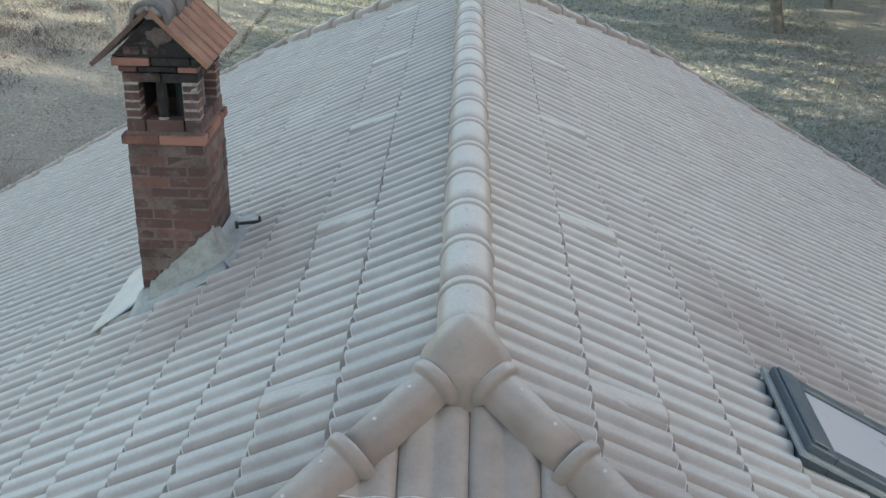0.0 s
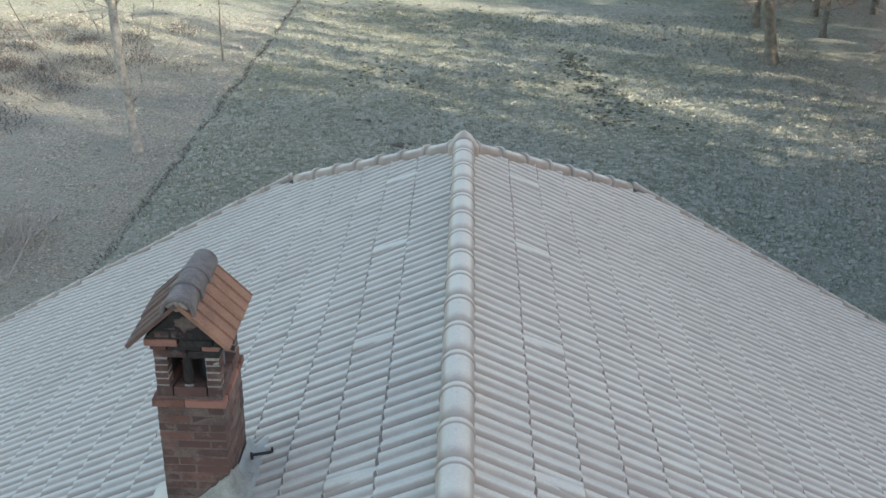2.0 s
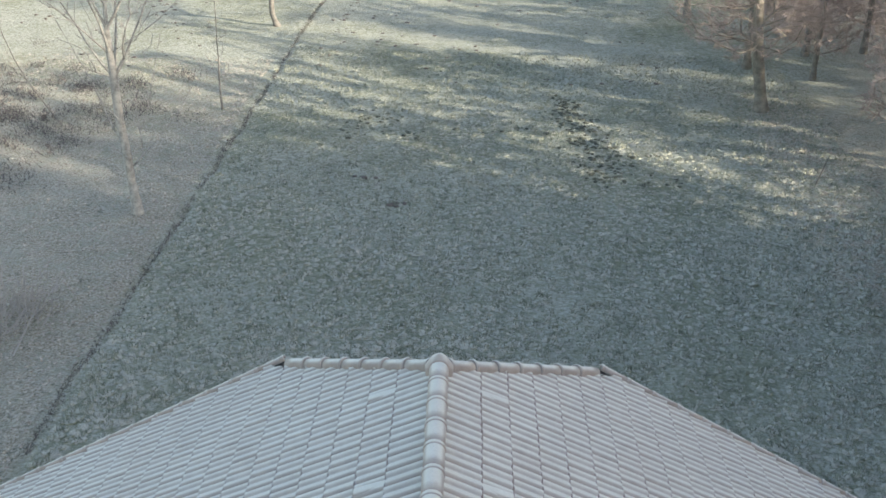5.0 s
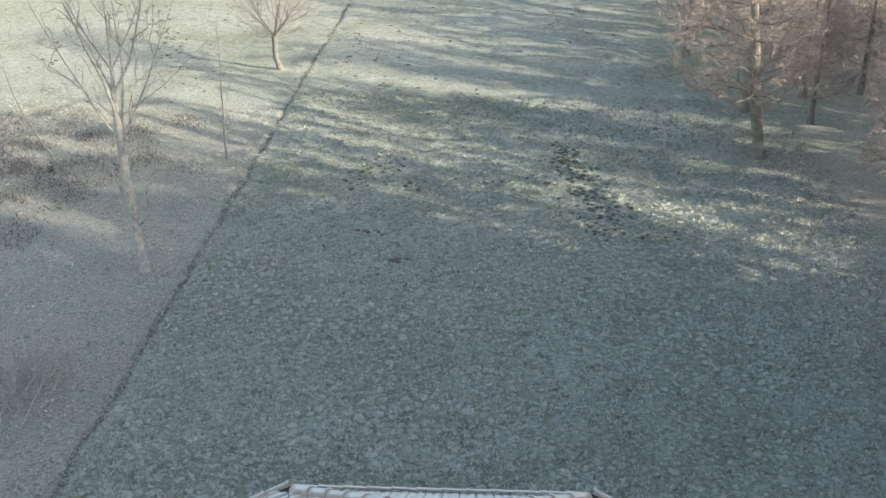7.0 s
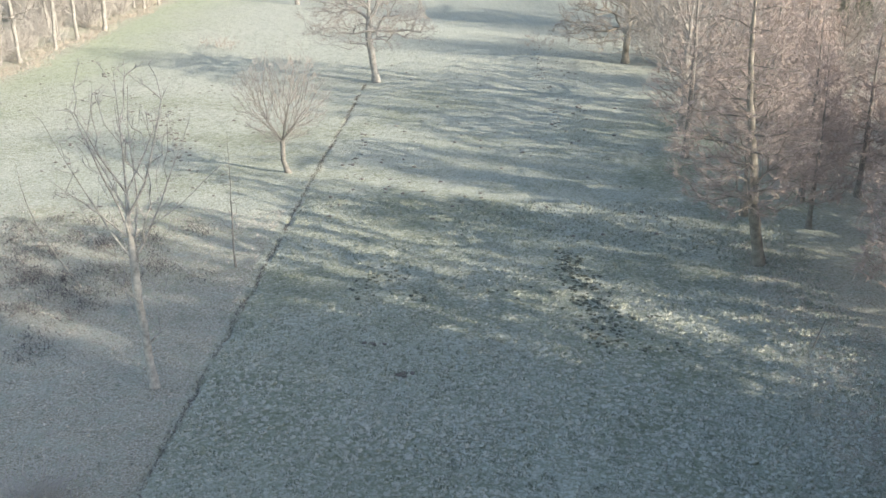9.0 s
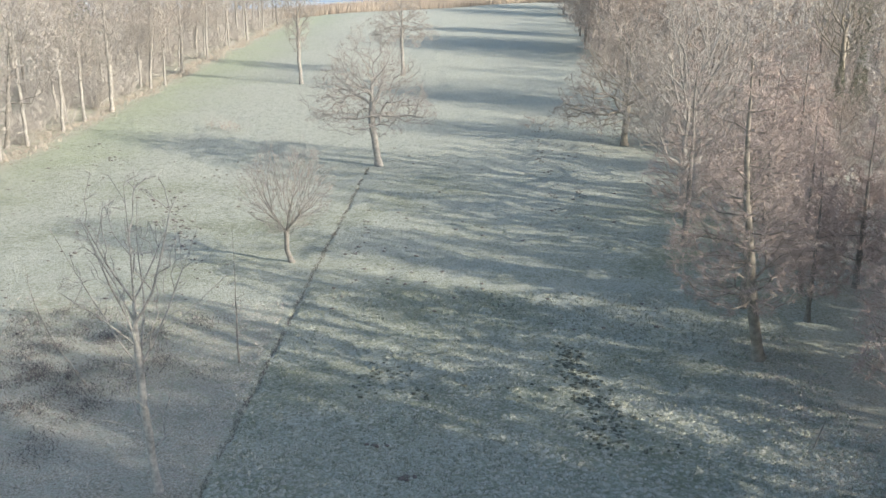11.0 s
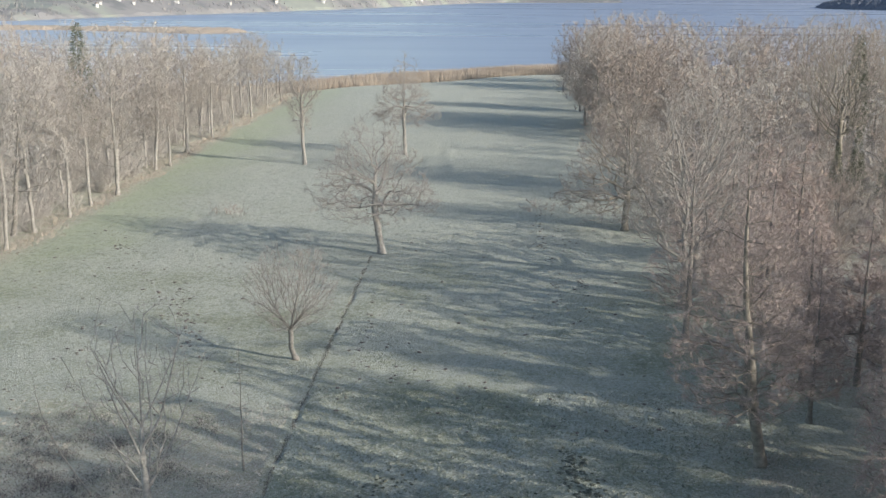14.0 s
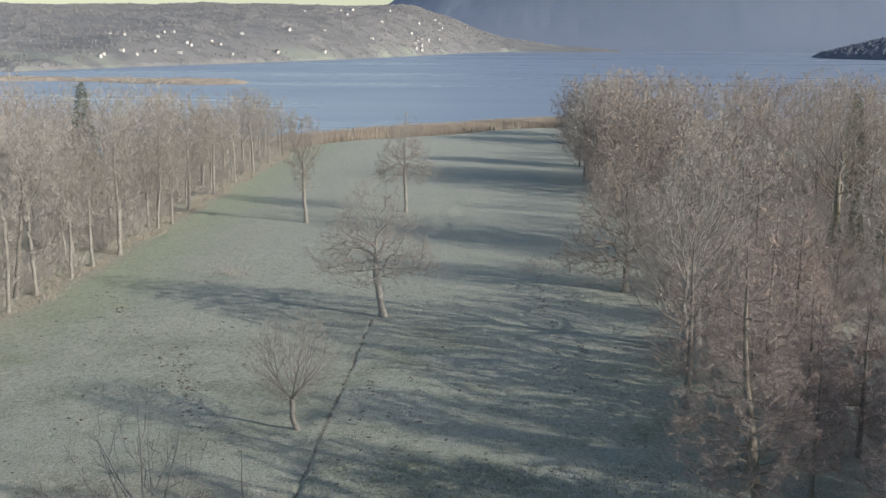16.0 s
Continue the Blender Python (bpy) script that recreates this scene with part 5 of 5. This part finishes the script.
at(tree("willow_tree", 23, 15.5, 0.32, {**CONIC, "base": 0.25, "width": 0.30}, M_BARK, M_PINKTWIG, "bare tree reaching over from the east side"), 18.6, 30.0)
at(tree("oak_tree", 29, 24.0, 0.42, {**FORKED, "fork": 0.42, "base": 0.34, "width": 0.26, "limbs": ring_of_limbs(9, 0.5, 40, 6.0, 8, 0.12)}, M_MOSSBARK, M_TWIG, "tall ivy-clad tree in the east wood"), 47.0, 138.0)
alder_row = tree("alder_tree", 24, 13.0, 0.2, {**CONIC, "tips": 360, "twigs": (14, 0.8, 0.038)}, M_BARK, M_PINKTWIG, "slim bare alder with reddish twigs", "tree", "alders at the east edge")
at(alder_row, 21.5, 66.0)
# The last four stand out of view, added to deepen the meadow's shade.
for i, (x, y) in enumerate(((24.5, 73.5), (24.0, 98.0), (25.5, 58.0), (30.0, 109.0), (30.5, 98.0), (20.6, 47.0), (23.4, 52.5), (20.4, 60.5), (25.5, 67.0), (22.0, 77.0), (29.5, 48.5), (31.0, 60.0), (33.0, 66.5), (35.5, 54.0))):
    k = 0.8 + 0.06 * (i * 3 % 7)
    copy_thing(alder_row, pose(x, y, -0.05, 0, 0, 61 * i) @ Matrix.Diagonal((k, k, k, 1)))

# ---- woods ----
BIRCHY = {**TALL, "fork": 0.55, "leader": 0.93, "width": 0.19, "base": 0.25, "direct": 0.5}
WOODS = [(BIRCHY, M_BIRCH, M_TWIG), (FORKED, M_BARK, M_DARKTWIG), ({**BIRCHY, "shape": "vase", "direct": 0.7}, M_BIRCH, M_GREYTWIG), (CONIC, M_BARK, M_TWIG), (TALL, M_BARK, M_GREYTWIG)]
LIGHT = [{**spec, "light": True, "tips": 120, "limbs": spec["limbs"][:4], "twigs": (6.5, 1.15, 0.030), "tip": 0.016, "base": 0.18, "width": 0.33 if spec["shape"] == "oval" and bark is M_BARK else 0.26, "leader": min(spec["leader"], 0.6), "twig_below": 0.06} for spec, bark, twig in WOODS]
EDGE = [{**spec, "tips": 270, "twigs": (10, 0.95, 0.038 if bark is M_BIRCH else 0.052), "tip": 0.012, "base": 0.30 if bark is M_BIRCH else 0.16, "width": 0.23 if bark is M_BIRCH else 0.32, "leader": min(spec["leader"], 0.7 if bark is M_BIRCH else 0.6), "direct": 0.55} for spec, bark, twig in WOODS]


def lanes(x, y):
    """0 to 1: how tall the east wood stands, in swathes that lie along the morning light."""
    v = 0.431 * x + 0.902 * y
    return float(np.clip(0.36 + 1.9 * smooth_noise(np.array([v * 0.15]), np.array([0.3]), 91) + 1.1 * smooth_noise(np.array([v * 0.40]), np.array([0.3]), 92), 0, 1)[0])


def stand(x0, x1, y0, y1, step, seed, inside, kinds=(0, 1, 2, 3, 4), swathes=False):
    """Places for trees, jittered on a grid."""
    rng = random.Random(seed)
    out = []
    y = y0
    while y < y1:
        x = x0
        while x < x1:
            px, py = x + rng.uniform(-0.45, 0.45) * step, y + rng.uniform(-0.45, 0.45) * step
            if inside(px, py):
                h = rng.random()
                out.append((px, py, 0.35 * h + 0.95 * lanes(px, py) - 0.22 if swathes else h, rng.choice(kinds), rng.uniform(0, 360)))
            x += step
        y += step
    return out


west_edge = [(-45.6, 155.3), (-45.5, 131.4), (-46.4, 124.4), (-48.5, 153.0), (-44.6, 93.9), (-47.0, 109.0)] + [(-46.5 - 2.2 * (i % 3), 84 + 5.6 * i + 1.5 * math.sin(i * 2.1)) for i in range(32)]
east_edge = [(19.5 + 2.4 * (i % 2) + 0.032 * max(0, 96 + 6.3 * i - 120) + 1.2 * math.sin(i * 1.7), 96 + 6.3 * i) for i in range(36)]
MODELS = []
for i, (spec, bark, twig) in enumerate(WOODS):
    body, fine = grow(60 + i, 20.0, (0.24, 0.26, 0.20, 0.18, 0.24)[i], EDGE[i])
    MODELS.append((tri_mesh("trunk", *body, bark, True), tri_mesh("crown", *fine, twig)))
rng = random.Random(3)
for word, rows in (("west", west_edge), ("east", east_edge)):
    for x, y in rows:
        k = rng.choice((0, 0, 2, 4) if word == "west" else (1, 1, 4))
        root = tagged(new("woodland_tree"), ("pale slender bare tree at the west wood's edge", "bare tree at the east wood's edge")[word == "east"], "tree", word + " wood edge")
        for n, me in zip(("trunk", "crown"), MODELS[k]):
            ob = new(n, me)
            ob.parent = root
        at(root, x, y, rng.uniform(0, 360), rng.uniform(0.66, 1.08) * (0.92 if y > 250 else 1.0) * (0.45 + 0.68 * lanes(x, y) if word == "east" else 1.0))
        root.matrix_basis = root.matrix_basis @ pose(0, 0, 0, rng.gauss(0, 2.4), rng.gauss(0, 2.4), 0)


def forest(name, places, label, high=1.0, tips=120, wide=0.040, foot=lambda x, y: 0.0):
    """A wood too deep to count, as one object for wood and one for twigs."""
    shapes = [grow(80 + i, 19.0, 0.17, {**LIGHT[i], "tips": tips, "twigs": (8.0, 1.0, wide * 120 / tips)}) for i in range(len(LIGHT))]
    groups = {}
    for px, py, h, k, turn in places:
        m = np.array(Matrix.Rotation(radians(turn), 3, "Z")) * (0.50 + 0.62 * h) * high
        for j in (0, 1):
            mat = WOODS[k][1 + j]
            v, t = shapes[k][j]
            groups.setdefault((j, mat.name), []).append((v @ m.T + np.array([px, py, foot(px, py) - 0.1]), t))
    root = tagged(new(name), label, "woods", kind="stuff")
    for (j, mname), items in groups.items():
        v, t = joined(*items)
        ob = new(("trunks", "twigs")[j], tri_mesh(name, v, t, bpy.data.materials[mname], False))
        ob.parent = root
        tagged(ob, kind="stuff")


forest("west_woods", stand(-130, -50, 70, 266, 8.4, 1, lambda x, y: x < -51 and x > -0.5 * y - 18, (0, 1, 2, 4)), "deep leafless wood west of the meadow", 1.0, 84)
forest("east_fringe", [(x, y, 0.75 + 0.3 * h, k, a) for x, y, h, k, a in stand(21, 36, 98, 326, 4.7, 12, lambda x, y: x > 21.5 + 0.032 * max(0, y - 120) and lanes(x, y) > 0.62, (1, 4))], "close-set bare trees behind the east edge of the meadow", 1.0, 60, 0.046)
forest("east_woods", stand(18, 175, 62, 352, 8.8, 2, lambda x, y: x > 24 + 0.03 * max(0, y - 120) + (16 if y < 102 else 0) and x < min(0.42 * y + 22, 120), (1, 1, 4, 4), True), "deep leafless wood east of the meadow", 1.0, 80, 0.046)


# Unseen crest trees, added to thin the sunlight over the near meadow.
hr = random.Random(17)
crest = []
for su in (97, 104, 111):
    for k in range(11):
        uu = 17 + 4.4 * k + hr.uniform(-1.5, 1.5)
        crest.append((0.904 * su + 0.427 * uu, -0.427 * su + 0.904 * uu, hr.uniform(0.4, 1.0), hr.choice((1, 4)), hr.uniform(0, 360)))
forest("hilltop_woods", crest, "unseen leafless trees added on the rise to filter the sun", 1.4, 60, 0.050, lambda x, y: float(sun_block_hill(np.array([x]), np.array([y]))[0]))


# ---- evergreens ----
def spruce_mesh(seed, height, base, width_scale=1.0):
    """A spruce of drooping tiers made of many needle sprays."""
    r = np.random.default_rng(seed)
    stem = prisms([(0, 0, height * i / 8, 0, 0, height * (i + 1) / 8, base * (1 - i / 8.3), base * (1 - (i + 1) / 8.3)) for i in range(8)], 6)
    rows = []
    n = int(height * 130)
    for _ in range(n):
        f = r.beta(1.1, 1.5)
        z = height * (0.08 + 0.92 * f)
        reach = (1 - f) ** 0.85 * height * 0.17 * width_scale + 0.25
        a = r.uniform(0, 2 * np.pi)
        out = np.array([math.cos(a), math.sin(a), 0])
        s = reach * math.sqrt(r.uniform(0.02, 1))
        p = out * s + np.array([0, 0, z - 0.3 * s])
        e = unit(out + r.normal(0, 0.5, 3) + np.array([0, 0, -0.35])) * r.uniform(0.5, 1.1)
        rows.append((*p, *e, r.uniform(0.10, 0.22)))
    return stem, slivers(rows)


stem, needles = spruce_mesh(4, 24.0, 0.26)
SPRUCE = (tri_mesh("trunk", *stem, M_BARK, True), tri_mesh("crown", *needles, M_NEEDLE))


def spruce(x, y, size, label, group=""):
    root = tagged(new("spruce_tree"), label, "tree", group)
    for n, me in zip(("trunk", "crown"), SPRUCE):
        ob = new(n, me)
        ob.parent = root
    at(root, x, y, (x * 37 + y * 11) % 360, size)


spruce(-63, 168, 0.86, "dark spruce showing among bare trees")
spruce(-55, 101, 0.55, "dark young spruce at the wood's edge")
spruce(-58, 112, 0.5, "dark young spruce at the wood's edge")
spruce(62, 176, 0.80, "dark spruce showing among bare trees")
spruce(78, 168, 0.92, "dark spruce showing among bare trees")
for x, y, k in ((45.5, 133.5, 0.30), (48.8, 136.0, 0.36), (50.5, 131.0, 0.26)):
    spruce(x, y, k, "dark evergreen sapling under the bare trees", "evergreen saplings")
# Out-of-view trees added for shade, thinned where a sunlit strip crosses the meadow.
forest("south_east_woods", stand(25, 50, 12, 38, 5.2, 19, lambda x, y: abs(0.427 * x + 0.904 * y - 44.5) > 3.7 or x + y < 61, (1, 4)) + stand(22, 64, -6, 80, 4.6, 9, lambda x, y: x > max(20.5, 0.43 * y + 6) and (y < 44 or x > 40) and (abs(0.427 * x + 0.904 * y - 44.5) > 3.8 or x < 29)), "unseen leafless trees added to shade the meadow's east side", 1.2, 30)


# ---- undergrowth, reeds, grass ----
def strewn(name, rows, mat, label, category):
    ob = new(name, tri_mesh(name, *slivers(rows), mat))
    return tagged(ob, label, category, kind="stuff")


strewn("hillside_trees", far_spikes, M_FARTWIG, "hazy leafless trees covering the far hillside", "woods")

rng = np.random.default_rng(5)
n = 46000
rx = rng.uniform(-90, 70, n)
ry = shore_y(rx) - 12 + 42 * rng.random(n)
rows = np.stack([rx, ry, np.maximum(ground_z(rx, ry), -0.8) - 0.1, rng.normal(0, 0.25, n), rng.normal(0, 0.2, n), rng.uniform(1.5, 2.3, n), rng.uniform(0.09, 0.22, n)], 1)
strewn("reeds", rows, M_REED, "belt of dry straw-coloured reeds along the shore", "reeds")

# dead grass and bramble stems at the foot of the west wood
n = 9000
sy = rng.uniform(70, 268, n)
sx = -46.4 + rng.normal(0, 0.9, n) + 0.7 * np.sin(sy * 0.31)
rows = np.stack([sx, sy, ground_z(sx, sy) - 0.05, rng.normal(0, 0.35, n), rng.normal(0, 0.3, n), rng.uniform(0.2, 0.7, n), rng.uniform(0.03, 0.07, n)], 1)
strewn("verge_grass", rows, M_STRAW, "fringe of dead grass along the wood", "grass")


def thicket(name, places, mat, label, tall, seed, stems=46):
    """Brushwood: sheaves of thin stems that fan out of one foot."""
    r = np.random.default_rng(seed)
    rows = []
    for px, py in places:
        h = tall * r.uniform(0.6, 1.3)
        k = int(stems * (1 + 0.65 * r.random()))
        base = np.array([px, py, 0.0]) + r.normal(0, 0.5, (k, 3)) * np.array([1, 1, 0.0])
        e = np.stack([r.normal(0, 0.55, k), r.normal(0, 0.55, k), r.uniform(0.5, 1.1, k)], 1) * h * 0.6
        w = r.uniform(0.03, 0.06, k)
        rows.append(np.concatenate([base, e, w[:, None]], 1))
        mid = base + e * r.uniform(0.3, 0.9, (k, 1))
        for _ in range(3):
            rows.append(np.concatenate([mid + r.normal(0, 0.1, (k, 3)), e * 0.4 + r.normal(0, 0.28, (k, 3)) * h * 0.5, w[:, None] * 0.7], 1))
    return strewn(name, np.concatenate(rows), mat, label, "undergrowth")


pr = random.Random(21)
thicket("west_undergrowth", [(-48 - abs(pr.gauss(0, 10)), pr.uniform(74, 266)) for _ in range(300)], M_GREYTWIG, "tangle of bare brushwood under the trees", 4.4, 1)
thicket("east_undergrowth", [(21 + 0.03 * max(0, y - 120) + abs(pr.gauss(0, 13)) + (6 if y < 70 else 0), y) for y in [pr.uniform(48, 300) for _ in range(430)]], M_PINKTWIG, "tangle of reddish brushwood under the trees", 3.4, 2)
thicket("east_brushwood", [(x, pr.uniform(max(100.0, 2.0 * x), 230)) for x in [pr.uniform(27, 76) for _ in range(480)]], M_TWIG, "tall fawn brushwood filling the east wood", 4.6, 6)
thicket("bramble_patch", [(pr.gauss(-21.6, 3.4), pr.gauss(51.2, 4.6)) for _ in range(80)], M_LEAF, "low patch of brown brambles", 0.34, 3, 30)
# Brushwood beyond the view, added to keep streaks of sun off the grass.
thicket("south_east_thicket", [(pr.uniform(20.0, 24.0), pr.uniform(31, 43)) for _ in range(46)], M_PINKTWIG, "unseen tall brushwood added to shade the meadow's edge", 3.0, 14)
for x, y in ((-27.5, 119.5), (7.5, 126.0)):
    thicket("shrub", [(x + pr.gauss(0, 1.3), y + pr.gauss(0, 1.0)) for _ in range(4)], M_DARKTWIG, "low bare shrub in the meadow", 2.0, int(y), 9)

thicket("shrub", [(-14.6 + pr.gauss(0, 0.5), 29.0 + pr.gauss(0, 0.4)) for _ in range(2)], M_GREYTWIG, "small pale bare shrub beside the ditch", 2.2, 77)

# tussocks of frosted grass in the near meadow: uneven cushions that crowd each other, with blades sticking out
def cushions_of_grass(x, y, size, seed):
    """One low dome of six sides for each place, its rim sunk in the ground."""
    r = np.random.default_rng(seed)
    n, sides = len(x), 6
    a = np.arange(sides) * 2 * np.pi / sides
    turn = r.uniform(0, 2 * np.pi, n)
    v = np.zeros((n, 2 * sides + 1, 3))
    for k, (out, up) in enumerate(((1.0, -0.25), (0.74, 0.62))):
        rad = size[:, None] * out * r.uniform(0.72, 1.28, (n, sides))
        v[:, k * sides:(k + 1) * sides, 0] = rad * np.cos(a[None] + turn[:, None] + 0.4 * k)
        v[:, k * sides:(k + 1) * sides, 1] = rad * np.sin(a[None] + turn[:, None] + 0.4 * k)
        v[:, k * sides:(k + 1) * sides, 2] = size[:, None] * up * r.uniform(0.14, 0.34, (n, sides))
    v[:, -1, :2] = r.normal(0, 0.18, (n, 2)) * size[:, None]
    v[:, -1, 2] = size * r.uniform(0.15, 0.36, n)
    v += np.stack([x, y, ground_z(x, y)], 1)[:, None]
    i = np.arange(sides)
    j = (i + 1) % sides
    t = np.concatenate([np.stack([i, j, j + sides], 1), np.stack([i, j + sides, i + sides], 1), np.stack([i + sides, j + sides, i * 0 + 2 * sides], 1)])
    return v.reshape(-1, 3), (t[None] + (np.arange(n) * (2 * sides + 1))[:, None, None]).reshape(-1, 3)


n = 23000
tx, ty = rng.uniform(-12, 19, n), 15 + 50 * rng.random(n) ** 1.12
keep = (np.abs(tx) < 0.46 * ty + 2) & (smooth_noise(tx * 0.8, ty * 0.8, 41) > -0.85) & (tx > ditch_x(ty) + 0.3)
tx, ty = tx[keep], ty[keep]
m = len(tx)
size = rng.uniform(0.09, 0.22, m) * (0.85 + 0.3 * smooth_noise(tx * 0.25, ty * 0.25, 43)) * np.clip((64 - ty) / 22, 0.32, 1)
tagged(new("grass_tussocks", tri_mesh("grass_tussocks", *cushions_of_grass(tx, ty, size, 44), M_TUSSOCK, True)), "short tussocks of grass furred with frost", "grass", kind="stuff")
blades = []
for k in range(9):
    a, r = rng.uniform(0, 2 * np.pi, m), rng.uniform(0.1, 0.95, m) * size
    blades.append(np.stack([tx + r * np.cos(a), ty + r * np.sin(a), ground_z(tx, ty) + 0.18 * size, 0.3 * size * np.cos(a) + rng.normal(0, 0.03, m), 0.3 * size * np.sin(a) + rng.normal(0, 0.03, m), rng.uniform(0.04, 0.15, m) + 0.2 * size, rng.uniform(0.018, 0.04, m)], 1))
strewn("grass_tufts", np.concatenate(blades), M_BLADE, "short frosted blades between the tussocks", "grass")

# fallen leaves, frosted pale, on the litter strips
n = 15000
lx = np.concatenate([ditch_x(np.full(n, 45.0)) - 0.4 - 17 * rng.random(n) ** 1.3, rng.normal(16.4, 1.5, 8000)])
ly = np.concatenate([rng.uniform(20, 62, n), rng.uniform(20, 58, 8000)])
keep = np.abs(lx) < 0.46 * ly + 3
lx, ly = lx[keep], ly[keep]
m = len(lx)
a = rng.uniform(0, 2 * np.pi, m)
size = rng.uniform(0.05, 0.14, m)
strewn("fallen_leaves", np.stack([lx, ly, ground_z(lx, ly) + 0.015, size * np.cos(a), size * np.sin(a), rng.uniform(0.0, 0.05, m), size * rng.uniform(0.5, 0.9, m)], 1), M_FLAKE, "pale frosted fallen leaves strewn on the grass", "leaf litter")

# dark growth in the ditch
n = 5200
dy = rng.uniform(20, 101, n)
dx = ditch_x(dy) + rng.normal(0, 0.085, n)
rows = np.stack([dx, dy, ground_z(dx, dy) - 0.02, rng.normal(0, 0.06, n), rng.normal(0, 0.14, n), rng.uniform(0.02, 0.13, n), rng.uniform(0.025, 0.06, n)], 1)
rows = rows[smooth_noise(dy * 0.9, dy * 0 + 3, 51) > np.interp(dy, [20, 30, 66, 82], [-0.3, -0.75, -0.8, -0.5])]
strewn("ditch_growth", rows, M_SOIL, "dark withered growth in the narrow ditch", "weeds")


def clods(name, spots, mat, label, size):
    """Torn-up lumps of turf, each with its own uneven shape."""
    base = bmesh.new()
    bmesh.ops.create_icosphere(base, subdivisions=2, radius=1)
    v0 = np.array([v.co[:] for v in base.verts])
    t0 = np.array([[v.index for v in f.verts] for f in base.faces])
    base.free()
    r = np.random.default_rng(len(spots))
    parts = []
    for x, y in spots:
        s = size * r.uniform(0.5, 1.4)
        v = v0 * (1 + r.normal(0, 0.17, v0.shape)) * np.array([s * r.uniform(0.7, 1.5), s * r.uniform(0.7, 1.2), s * r.uniform(0.25, 0.5)])
        a = r.uniform(0, 6.3)
        v = v @ np.array([[math.cos(a), -math.sin(a), 0], [math.sin(a), math.cos(a), 0], [0, 0, 1]])
        parts.append((v + np.array([x, y, float(ground_z(np.array([x]), np.array([y]))[0]) + 0.02]), t0))
    ob = new(name, tri_mesh(name, *joined(*parts), mat, True))
    return tagged(ob, label, "turf", kind="stuff")


cr = random.Random(8)
trail = []
for i in range(240):
    f = cr.random()
    trail.append((5.3 + 1.6 * f + cr.gauss(0, 0.45 + 0.35 * f), 55.5 - 12 * f + cr.gauss(0, 0.5)))
trail += [(8.6 + cr.gauss(0, 0.5), 47.0 + cr.gauss(0, 0.15)) for _ in range(6)] + [(9.3 + cr.gauss(0, 0.4), 43.6 + cr.gauss(0, 0.3)) for _ in range(5)]
trail += [(-4.3 + cr.gauss(0, 0.8), 50.6 + cr.gauss(0, 1.1)) for _ in range(34)] + [(-2.4 + cr.gauss(0, 0.4), 48.6 + cr.gauss(0, 0.5)) for _ in range(14)] + [(1.7 + cr.gauss(0, 1.0), 49.6 + cr.gauss(0, 0.5)) for _ in range(10)]
clods("rooted_turf", trail, M_TURF, "dark torn-up clods of turf in the meadow", 0.10)
spots = [(-2.6 + cr.gauss(0, 0.2), 40.3 + cr.gauss(0, 0.2)) for _ in range(7)] + [(-3.9 + cr.gauss(0, 0.3), 43.0 + cr.gauss(0, 0.15)) for _ in range(8)]
spots += [(7.2 + cr.gauss(0, 0.5), cr.uniform(84, 135)) for _ in range(60)] + [(9.6 + cr.gauss(0, 0.4), cr.uniform(84, 135)) for _ in range(40)]
spots += [(-8.0 + cr.gauss(0, 0.5), cr.uniform(62, 82)) for _ in range(30)] + [(-18 - 9 * f + cr.gauss(0, 0.5), 66 + 26 * f + cr.gauss(0, 0.6)) for f in [cr.random() for _ in range(60)]]
spots += [(cr.uniform(-45, -16), cr.uniform(58, 104)) for _ in range(150)]
spots += [(cr.uniform(-9, 14), 58 + 60 * cr.random() ** 1.4) for _ in range(120)]
spots += [(-20 - 1.1 * (y - 74) * 0.5 + cr.gauss(0, 0.7), y) for y in [cr.uniform(74, 112) for _ in range(60)]]
clods("trodden_spots", spots, M_SOIL, "small dark trodden spots in the frosty grass", 0.10)

# a stake by the east side
bm = bmesh.new()
bmesh.ops.create_cone(bm, cap_ends=True, segments=6, radius1=0.035, radius2=0.022, depth=1.5)
stake = tagged(part("stake", bm, M_BARK), "thin leaning wooden stake in the grass", "stake")
stake.matrix_basis = pose(15.95, 43.8, 0.68, 4, 14, 0)
